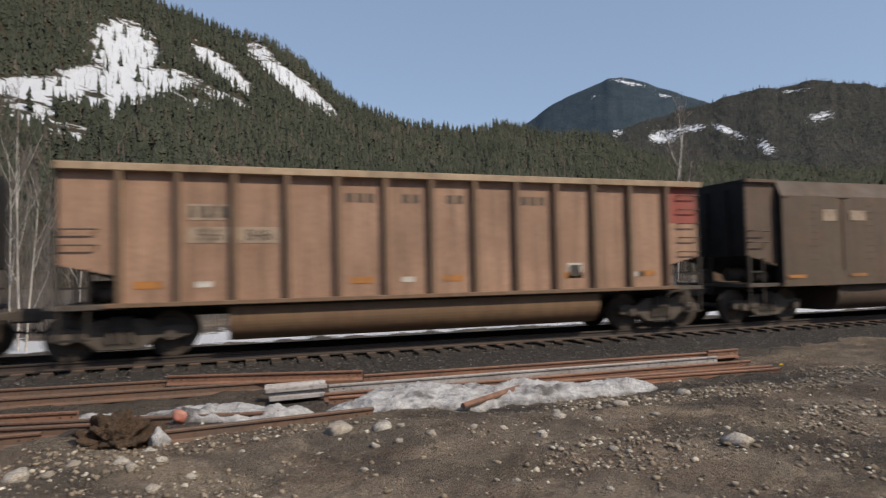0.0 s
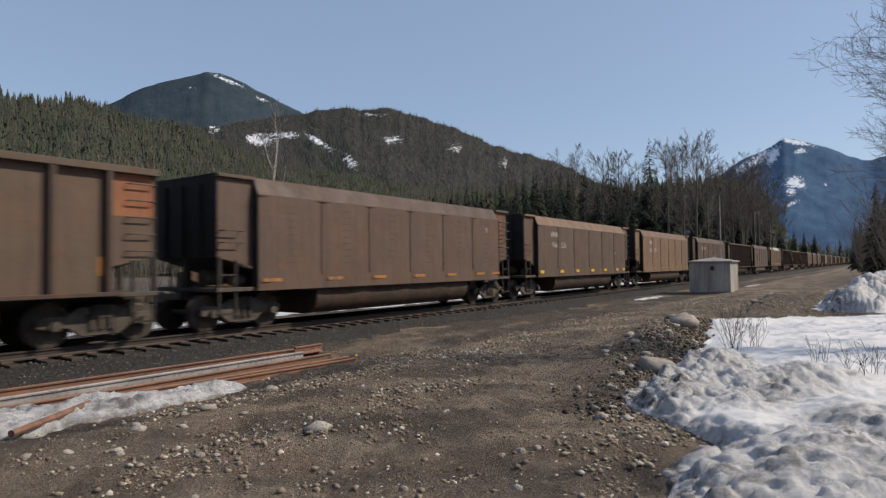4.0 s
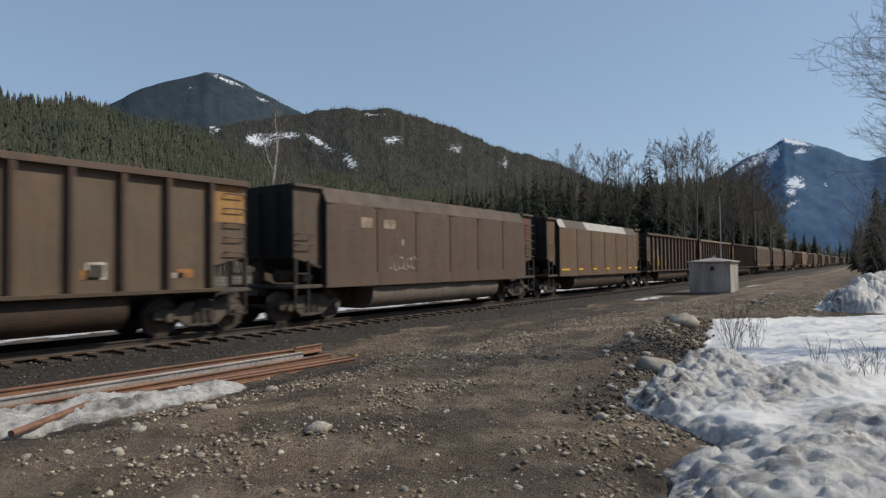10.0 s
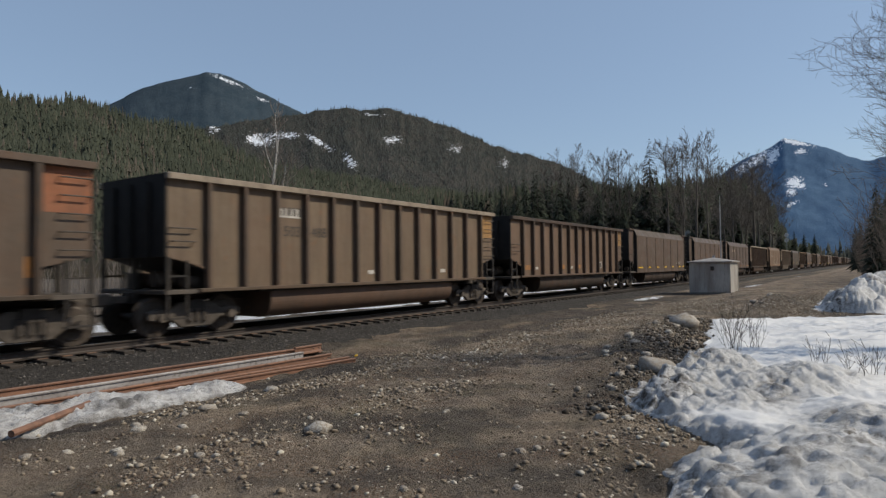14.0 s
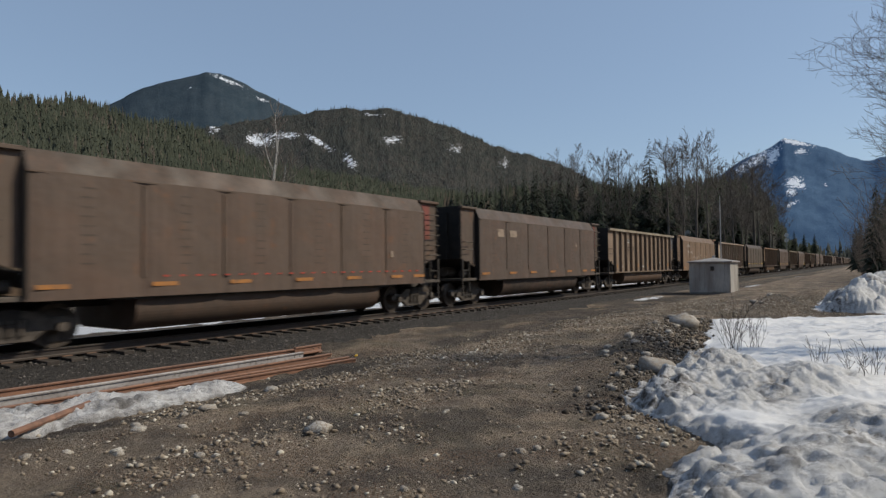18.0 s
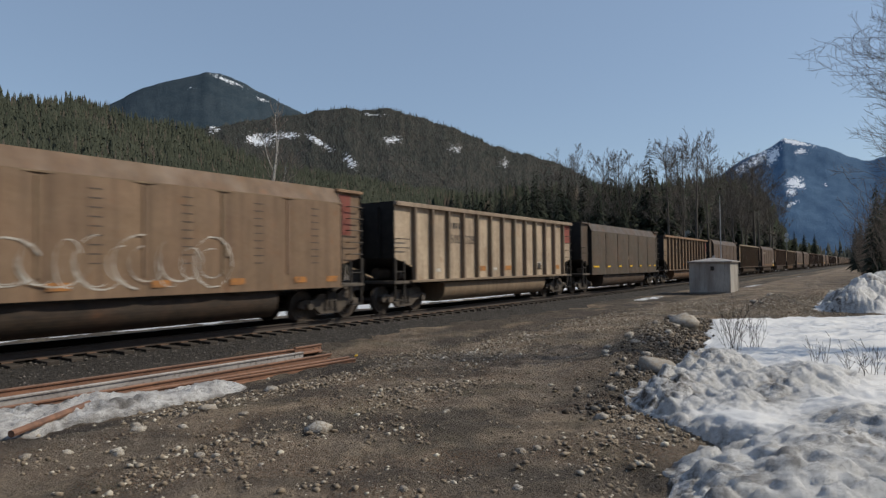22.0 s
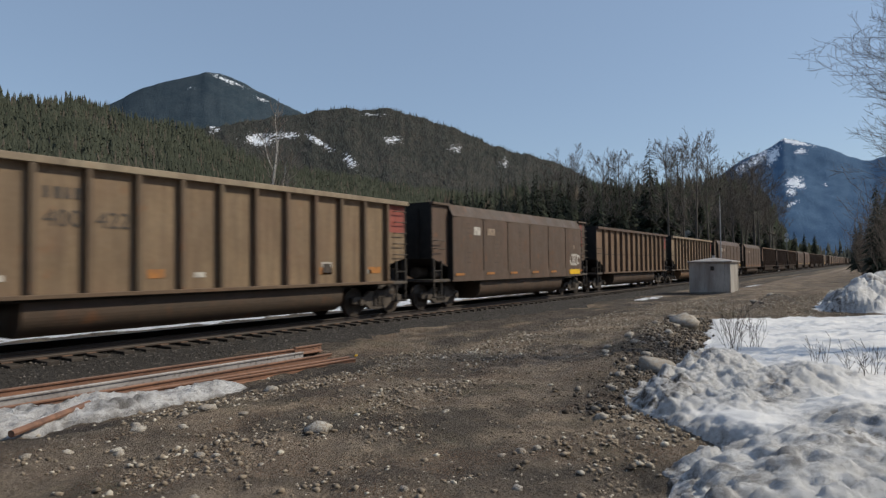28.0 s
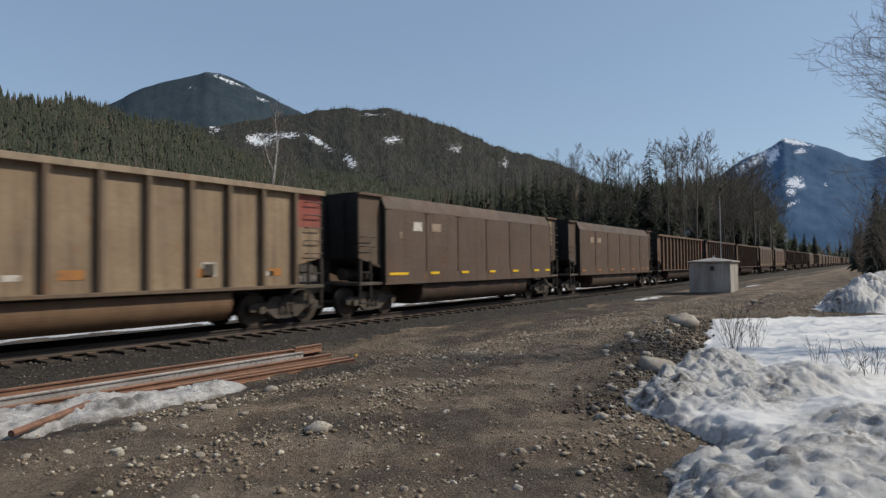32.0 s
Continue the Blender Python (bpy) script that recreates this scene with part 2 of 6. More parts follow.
TRACKRAIL = rust_mat("grimy_rail_steel", (0.034, 0.028, 0.025), (0.055, 0.041, 0.034))
RAILHEAD = plain("polished_rail_head", (0.20, 0.19, 0.18), (0.13, 0.12, 0.11), 3.0, 0.45, 0.7, 0.1, 0.002)
TIE = plain("creosoted_timber", (0.034, 0.028, 0.024), (0.066, 0.054, 0.045), 5.0, 0.9, 0, 0.5, 0.01, shift=True)
STONE = stone_mat()
BALLAST = gravel_mat("ballast_stone", (0.024, 0.022, 0.020), (0.085, 0.075, 0.067), (0.20, 0.18, 0.165))
PEBBLES = gravel_mat("road_pebbles", (0.16, 0.125, 0.09), (0.36, 0.295, 0.22), (0.60, 0.55, 0.46))
BALLASTBED = plain("ballast_bed", (0.026, 0.024, 0.022), (0.070, 0.062, 0.056), 14.0, 0.95, 0, 0.9, 0.04)
HILL_NEAR = hill_mat("near_hillside", (0.072, 0.066, 0.046), (0.11, 0.088, 0.064))
HILL_MID = hill_mat("far_wooded_ridge", (0.060, 0.062, 0.056), (0.084, 0.076, 0.066), 0.07)
# distance haze is mixed into this dark blue base colour
HILL_DOME_HAZE = hill_mat("haze_dark_mountain", (0.034, 0.053, 0.070), (0.050, 0.068, 0.084), 0.08, 0.4, 0.3)
# blue base colours carry the distance haze of the valley's end
HILL_BLUE_HAZE = hill_mat("haze_blue_mountain", (0.062, 0.116, 0.200), (0.084, 0.146, 0.235), 0.07, 0.3, 0.12)
NEEDLES = forest_mat("conifer_needles", (0.045, 0.054, 0.040), (0.076, 0.083, 0.060), (0.112, 0.096, 0.078))
NEEDLES_FAR = forest_mat("far_conifer_needles", (0.048, 0.056, 0.052), (0.074, 0.079, 0.071), (0.100, 0.090, 0.082))
NEEDLES_WOOD = forest_mat("valley_wood_needles", (0.028, 0.037, 0.026), (0.052, 0.060, 0.040), (0.085, 0.070, 0.056))
NEEDLES_NEAR = leaf_mat("fir_needles", (0.026, 0.036, 0.025), (0.046, 0.055, 0.037), (0.056, 0.056, 0.040))
BARK = plain("grey_bark", (0.085, 0.075, 0.066), (0.145, 0.13, 0.118), 6.0, 0.9, 0, 0.5, 0.02, 0.4)
BIRCH = plain("pale_birch_bark", (0.66, 0.63, 0.58), (0.40, 0.37, 0.34), 5.0, 0.8, 0, 0.3, 0.01, 2.0)
TWIG = plain("bare_twig", (0.17, 0.14, 0.12), (0.26, 0.225, 0.20), 3.0, 0.9, 0, 0.1, 0.01)
SCRUB = plain("dark_scrub_twig", (0.055, 0.044, 0.037), (0.10, 0.082, 0.070), 3.0, 0.9, 0, 0.1, 0.01)
SHEDWALL = plain("weathered_white_siding", (0.48, 0.455, 0.415), (0.31, 0.28, 0.25), 2.0, 0.7, 0, 0.2, 0.01, 0.3)
SHEDROOF = plain("pale_metal_roof", (0.36, 0.335, 0.31), (0.24, 0.21, 0.19), 1.6, 0.55, 0, 0.2, 0.01)
GALV = plain("galvanised_steel", (0.45, 0.45, 0.46), (0.33, 0.33, 0.34), 6.0, 0.5, 0.3, 0.1, 0.004)
SOIL = plain("root_and_soil", (0.085, 0.06, 0.04), (0.19, 0.115, 0.07), 14.0, 0.95, 0, 1.0, 0.06)


# ---- mesh tools ----
def finish(bm, name, mat, smooth=False):
    me = bpy.data.meshes.new(name)
    bmesh.ops.recalc_face_normals(bm, faces=bm.faces)
    bm.to_mesh(me)
    bm.free()
    for m in (mat if isinstance(mat, (list, tuple)) else (mat,)):
        me.materials.append(m)
    if smooth:
        me.polygons.foreach_set("use_smooth", [True] * len(me.polygons))
    return me


def part(name, bm, material, parent, label="", smooth=False):
    """Links a bmesh (or a finished mesh) as one mesh object under a thing or a part."""
    me = finish(bm, name, material, smooth) if isinstance(bm, bmesh.types.BMesh) else bm
    ob = new(name, me)
    ob.parent = parent
    if label:
        ob["label"] = label
    return ob


def box(x0, x1, y0, y1, z0, z1, bev=0.0, bm=None):
    bm2 = bmesh.new()
    bmesh.ops.create_cube(bm2, size=1.0)
    for v in bm2.verts:
        v.co = ((x0 + x1) / 2 + v.co.x * (x1 - x0), (y0 + y1) / 2 + v.co.y * (y1 - y0), (z0 + z1) / 2 + v.co.z * (z1 - z0))
    if bev:
        bmesh.ops.bevel(bm2, geom=bm2.edges[:], offset=bev, segments=1, affect='EDGES', profile=0.6)
    return merge(bm, bm2)


def merge(bm, other):
    if bm is None:
        return other
    tmp = bpy.data.meshes.new("tmp")
    other.to_mesh(tmp)
    other.free()
    bm.from_mesh(tmp)
    bpy.data.meshes.remove(tmp)
    return bm


def rod(p0, p1, r0, r1=None, n=8, bm=None, caps=True):
    bm2 = bmesh.new()
    p0, p1 = Vector(p0), Vector(p1)
    d = p1 - p0
    bmesh.ops.create_cone(bm2, cap_ends=caps, segments=n, radius1=r0, radius2=r0 if r1 is None else r1, depth=d.length)
    m = Matrix.Translation((p0 + p1) / 2) @ d.to_track_quat('Z', 'Y').to_matrix().to_4x4()
    bmesh.ops.transform(bm2, matrix=m, verts=bm2.verts)
    return merge(bm, bm2)


def slab(outline, axis, a, b, bm=None):
    """Extrudes a closed outline of 2D points along an axis from a to b."""
    bm2 = bmesh.new()

    def at(p, h):
        return {'x': (h, p[0], p[1]), 'y': (p[0], h, p[1]), 'z': (p[0], p[1], h)}[axis]
    lo = [bm2.verts.new(at(p, a)) for p in outline]
    hi = [bm2.verts.new(at(p, b)) for p in outline]
    bm2.faces.new(lo)
    bm2.faces.new(hi[::-1])
    for i in range(len(lo)):
        j = (i + 1) % len(lo)
        bm2.faces.new((lo[i], hi[i], hi[j], lo[j]))
    bmesh.ops.recalc_face_normals(bm2, faces=bm2.faces)
    return merge(bm, bm2)


def mesh_arrays(name, co, faces, mat, smooth=False, attrs=None):
    """A mesh from numpy arrays: co (n,3), faces (m,3) or (m,4)."""
    me = bpy.data.meshes.new(name)
    k = faces.shape[1]
    me.vertices.add(len(co))
    me.vertices.foreach_set("co", np.asarray(co, np.float32).ravel())
    me.loops.add(faces.size)
    me.loops.foreach_set("vertex_index", np.asarray(faces, np.int32).ravel())
    me.polygons.add(len(faces))
    me.polygons.foreach_set("loop_start", np.arange(0, faces.size, k, dtype=np.int32))
    me.update(calc_edges=True)
    if smooth:
        me.polygons.foreach_set("use_smooth", np.ones(len(faces), bool))
    for key, val in (attrs or {}).items():
        me.attributes.new(key, 'FLOAT', 'POINT').data.foreach_set("value", np.asarray(val, np.float32).ravel())
    me.materials.append(mat)
    me.validate()
    return me


def grid_faces(nu, nv):
    i = np.arange(nu - 1)[:, None] * nv + np.arange(nv - 1)[None, :]
    return np.stack([i, i + nv, i + nv + 1, i + 1], -1).reshape(-1, 4)


def vnoise(x, y, seed=0):
    """Smooth value noise in 0..1 on arrays."""
    xi, yi = np.floor(x).astype(np.int64), np.floor(y).astype(np.int64)
    fx, fy = x - xi, y - yi
    fx, fy = fx * fx * (3 - 2 * fx), fy * fy * (3 - 2 * fy)

    def h(a, b):
        n = (a * 374761393 + b * 668265263 + seed * 974711) & 0xffffffff
        n = ((n ^ (n >> 13)) * 1274126177) & 0xffffffff
        return ((n ^ (n >> 16)) & 0xffff) / 65535.0
    return (h(xi, yi) * (1 - fx) + h(xi + 1, yi) * fx) * (1 - fy) + (h(xi, yi + 1) * (1 - fx) + h(xi + 1, yi + 1) * fx) * fy


def fbm(x, y, octaves=4, seed=0, gain=0.5):
    s, a, t = 0.0, 1.0, 0.0
    for o in range(octaves):
        s = s + a * vnoise(x * 2 ** o + 17.3 * o, y * 2 ** o - 9.1 * o, seed + o)
        t += a
        a *= gain
    return s / t


def smooth01(x, a, b):
    u = np.clip((x - a) / (b - a), 0, 1)
    return u * u * (3 - 2 * u)


def empty(name, m=None):
    e = new(name)
    e.empty_display_size = 0.2
    if m is not None:
        e.matrix_basis = m
    return e


# ---- ground ----
TRACK_Y = 14.52
R = random.Random(7)
NR = np.random.RandomState(11)


def bump_at(x, y, cx, cy, rx, ry, h):
    d = ((x - cx) / rx) ** 2 + ((y - cy) / ry) ** 2
    return h * np.exp(-d * 1.6)


def ground_z(x, y):
    x, y = np.asarray(x, float), np.asarray(y, float)
    near = np.exp(-((x - 8) / 40) ** 2 - ((y - 4) / 30) ** 2)
    z = -0.24 - 0.2 * smooth01(y, 6.5, 9.0) - 0.1 * smooth01(y, 17.5, 19.0)
    z = z + near * (0.16 * (fbm(x * 0.35, y * 0.35, 4, 3) - 0.5) + 0.15 * (fbm(x * 1.5, y * 1.5, 5, 5) - 0.5) + 0.09 * (fbm(x * 5.0, y * 5.0, 3, 15) - 0.5))
    z = z + bump_at(x, y, 12.5, 3.9, 3.0, 0.7, 0.30) + bump_at(x, y, 15.2, 4.5, 2.4, 0.7, 0.26) + bump_at(x, y, 18.5, 4.7, 3.0, 0.8, 0.28) + bump_at(x, y, 9.2, 3.0, 1.6, 0.6, 0.16)
    z = z + bump_at(x, y, 27.5, 3.2, 3.5, 1.0, 0.6) + bump_at(x, y, -2.0, 8.2, 1.0, 0.5, 0.16) + bump_at(x, y, 36, 2.2, 5.0, 1.5, 0.5)
    z = z + bump_at(x, y, 7.0, 4.4, 2.2, 0.8, 0.06) - bump_at(x, y, 9.0, 6.2, 6.0, 0.6, 0.05) - bump_at(x, y, 3.5, 6.6, 4.0, 0.5, 0.04)
    return z


def build_ground():
    def axis(lo, hi, step, far):
        inner = np.arange(lo, hi, step)
        out = [step * 1.5]
        while out[-1] < far:
            out.append(out[-1] * 1.35)
        out = np.array(out)
        return np.concatenate([(lo - out)[::-1], inner, hi + out])
    xs, ys = axis(-8, 45, 0.16, 4500), axis(-3, 13, 0.095, 4500)
    xs = np.sort(np.concatenate([xs[(xs < -3.5) | (xs > 13)], np.arange(-3.4, 13, 0.08)]))
    X, Y = np.meshgrid(xs, ys, indexing='ij')
    Z = ground_z(X, Y)
    far = np.maximum(np.abs(X), np.abs(Y))
    Z = np.where(far > 100, -0.6, Z)
    snow = 0.95 * smooth01(Y, 20.8, 21.5) * (1 - 0.75 * smooth01(Y, 24.0, 26.5))
    # thin patches of old snow along the road edge by the line
    for cx, cy, rx, ry in ((36.5, 10.8, 2.6, 0.6), (39.0, 11.0, 1.4, 0.35), (60, 8.7, 6, 0.5), (104, 8.4, 12, 0.7), (92, 9.7, 6, .6)):
        snow = np.maximum(snow, 0.6 * np.exp(-(((X - cx) / rx) ** 2 + ((Y - cy) / ry) ** 2) ** 2))
    for cx, cy, rx, ry in ((17.0, 0.6, 5.0, 2.2), (30, -6, 26, 4)):
        snow = np.maximum(snow, 0.95 * np.exp(-(((X - cx) / rx) ** 2 + ((Y - cy) / ry) ** 2) ** 3))
    wet_shade = 0.85 * smooth01(Y, 8.2, 8.9) * smooth01(fbm(X * 0.25, Y * 0.6, 3, 19), 0.28, 0.45) + 0.5 * np.exp(-((Y - 6.2) / 0.45) ** 2) * smooth01(fbm(X * 0.4, Y * 0.8, 3, 9), 0.4, 0.6)
    wet_shade = np.maximum(wet_shade, 0.8 * bump_at(X, Y, 28, 2.8, 5, 1.2, 1.0))
    wet_shade = np.maximum(wet_shade, 0.8 * bump_at(X, Y, 25.8, .8, 1.6, 2.6, 1.0))
    # tree shadows painted as dark streaks across the yard, along the sun's direction
    along, across = X * .57 - Y * .82, X * .82 + Y * .57
    wet_shade = np.maximum(wet_shade, 0.5 * smooth01(fbm(along * .30, across * 1.5, 4, 29), .52, .62) * smooth01(-X, -14, -9))
    wet_shade = np.maximum(wet_shade, 1.0 * bump_at(X, Y, 7.6, 8.55, 3.4, 0.62, 1.2))
    wet_shade = np.maximum(wet_shade, 1.0 * bump_at(X, Y, 4.5, 7.95, 4.5, 0.7, 1.1))
    for cx, cy in ((9.0, 3.1), (11.5, 3.7), (14.0, 4.2), (16.5, 4.5), (18.8, 4.7)):
        wet_shade = np.maximum(wet_shade, 0.7 * bump_at(X, Y, cx, cy, 1.7, 0.75, 1.0))
    co = np.stack([X, Y, Z], -1).reshape(-1, 3)
    me = mesh_arrays("ground", co, grid_faces(len(xs), len(ys)), GROUND, True, {"snow": snow, "wet_shade": np.clip(wet_shade, 0, 1)})
    tagged(new("ground", me), "brown dirt yard with gravel, old snow beyond the track", "ground", kind="structure")


build_ground()


SNOW_EDGE = [(2.6, .5), (3.8, .95), (4.4, 1.25), (4.95, 1.42), (5.6, 1.48), (6.2, 1.30), (6.5, 1.22), (6.8, 1.45), (7.25, 2.05), (8.0, 2.72), (8.8, 2.85), (9.6, 2.78), (11, 2.75), (13, 2.9), (16, 3.35), (20.7, 4.15),
             (22.5, 3.7), (24, 2.3), (26, 1.9), (31, 1.9), (40, .9), (60, .0), (80, -1.0)]
# heaps of the bank: x, y, half-widths, height, how broken its surface is
SNOW_HEAPS = [(5.6, .15, 1.15, 1.05, .22, .7), (6.35, .45, .5, .4, .12, .5), (4.4, .2, .8, .8, .16, .8), (7.15, 1.15, .60, .46, .20, .0), (8.5, 2.15, .8, .40, .14, 1.2), (9.6, 2.0, .9, .45, .22, 1.3), (10.7, 2.1, .7, .42, .34, 1.2),
              (9.7, 1.05, .9, .5, .24, 1.0), (8.35, .35, .55, .36, .22, .0), (7.3, .1, .7, .5, .2, .8), (11.0, .75, .8, .5, .20, .5), (8.2, 1.4, .6, .4, .12, .9), (8.5, -1.9, 2.6, 1.3, .35, .6), (12.0, 2.45, .7, .35, .2, .8),
              (28.0, .6, 1.6, .8, .5, 1.6), (30.5, .1, 2.0, .8, .6, 1.6), (34, -.5, 3.0, 1.0, .7, 1.6), (45, -1.5, 6, 1.2, .9, 1.2), (62, -2, 9, 1.4, .7, 1.0)]


def snow_depth(x, y):
    """Depth of the bank (negative outside it) and how broken its surface is."""
    ex, ey = np.array(SNOW_EDGE).T
    s = np.interp(x, ex, ey) - y + 0.34 * (fbm(x * 1.4, y * 1.4, 4, 21) - 0.5) + 0.16 * (fbm(x * 6, y * 6, 3, 23) - 0.5)
    s = np.minimum(s, np.maximum((25.1 - 1.06 * y - x) * 0.6, (x - 26.4 - 0.35 * y) * 0.5))      # bare soil before the far heaps
    s = np.minimum(s, (x - 3.9 + 0.12 * y) * 0.8 + 0.5 * (fbm(x * 1.1, y * 1.1, 4, 27) - 0.5))
    body = np.full(np.shape(x), 0.07) + 0.04 * (fbm(x * .5, y * .5, 3, 25) - .5)
    broken = np.full(np.shape(x), 0.0)
    total = np.full(np.shape(x), 1e-3)
    for cx, cy, rx, ry, h, b in SNOW_HEAPS:
        g = np.exp(-((x - cx) / rx) ** 2 - ((y - cy) / ry) ** 2)
        body = body + 0.85 * h * g
        broken, total = broken + b * g, total + g
    rough = broken / total * smooth01(total, 0.05, 0.4) + 0.9 * smooth01(-s, -0.55, -0.1) * smooth01(-x, -13, -11)
    depth = np.where(s > 0, body * smooth01(s, -0.05, 0.5) + 0.02, 0.4 * s)
    return depth, np.clip(rough, 0, 1.6)


def snow_height(x, y):
    return snow_depth(x, y)[0]


def snow_chunks(x, y):
    """Broken, half-melted lumps of crusted snow, pressed against each other."""
    rs = np.random.RandomState(88)
    out = np.zeros(np.shape(x))
    wx = x + 0.09 * (fbm(x * 6, y * 6, 3, 91) - 0.5)
    wy = y + 0.09 * (fbm(x * 6, y * 6, 3, 92) - 0.5)
    lots = [(rs.uniform(3.5, 12.8), rs.uniform(-1.4, 3.0), 0.035 + 0.16 * rs.rand() ** 3) for _ in range(5200)]
    lots += [(rs.uniform(25.5, 40), rs.uniform(-2.4, 1.8), rs.uniform(0.15, 0.6)) for _ in range(320)]
    for cx, cy, r in lots:
        a, b, c, s = r * rs.uniform(0.8, 1.5), r * rs.uniform(0.7, 1.1), *(lambda t: (math.cos(t), math.sin(t)))(rs.uniform(0, 3.1))
        h = r * rs.uniform(0.3, 0.85)
        near = (np.abs(wx - cx) < a + r) & (np.abs(wy - cy) < a + r)
        dx, dy = wx[near] - cx, wy[near] - cy
        q = 1 - ((dx * c + dy * s) / a) ** 2 - ((dy * c - dx * s) / b) ** 2
        out[near] = np.maximum(out[near], h * np.maximum(q, 0) ** 0.5)
    return out


def bank_surface(X, Y):
    """Height of the finished snow surface, with its depth and roughness."""
    h, rough = snow_depth(X, Y)
    inside = smooth01(h, 0.0, 0.10)
    pits = np.abs(fbm(X * 5, Y * 5, 4, 97, 0.6) - 0.5)
    lumps = 1 - np.abs(2 * fbm(X * 3.2, Y * 3.2, 2, 94) - 1) - 0.7
    grain = 1 - np.abs(2 * fbm(X * 9, Y * 9, 2, 95) - 1) - 0.7
    h = h + inside * rough * (0.95 * (snow_chunks(X, Y) - 0.04) + 0.04 - 0.12 * pits + 0.03 * lumps + 0.04 * grain + 0.05 * (fbm(X * 22, Y * 22, 2, 98, 0.6) - 0.5))
    h = h + inside * 0.05 * (fbm(X * 1.8, Y * 1.8, 3, 99) - .5)
    return ground_z(X, Y) + np.where(h > 0, h, np.maximum(h, -0.3) - 0.05), h, rough


def build_snow_bank():
    xs = np.concatenate([np.arange(3.4, 12.6, 0.030), np.arange(12.6, 25, 0.12), np.arange(25, 38, 0.10), np.arange(38, 80, 0.5)])
    ys = np.concatenate([np.arange(-12, -3, 0.4), np.concatenate([np.arange(-3, -.6, 0.08), np.arange(-.6, 3.2, 0.030)]), np.arange(3.2, 5.4, 0.1)])
    X, Y = np.meshgrid(xs, ys, indexing='ij')
    Z, h, rough = bank_surface(X, Y)
    soil = 0.9 * smooth01(-h, -0.16, 0.0) * smooth01(-X, -12.5, -11) + 0.75 * smooth01(fbm(X * 0.9, Y * 0.9, 4, 77), 0.52, 0.66) * np.clip(rough, 0, 1)
    for cx, cy, rx, ry, a in ((10.4, 2.25, .6, .3, 1.0), (8.9, 1.1, 1.0, .3, .8), (6.4, .0, .9, .45, .9), (7.6, .4, .3, .2, .8), (8.3, 2.5, .7, .3, .9), (26.4, 1.3, 1.2, .9, .9), (29.5, 1.2, 2.5, .5, .9), (31, -.6, 2, .5, .5)):
        soil = soil + a * np.exp(-((X - cx) / rx) ** 2 - ((Y - cy) / ry) ** 2)
    me = mesh_arrays("snow_bank", np.stack([X, Y, Z], -1).reshape(-1, 3), grid_faces(len(xs), len(ys)), SNOWBANK, True, {"soil": np.clip(soil, 0, 1), "crust": np.clip(0.12 + rough, 0, 1)})
    tagged(new("snow_bank", me), "lumpy melting snow bank with dirt crust beside the yard", "snow bank", kind="stuff")


build_snow_bank()


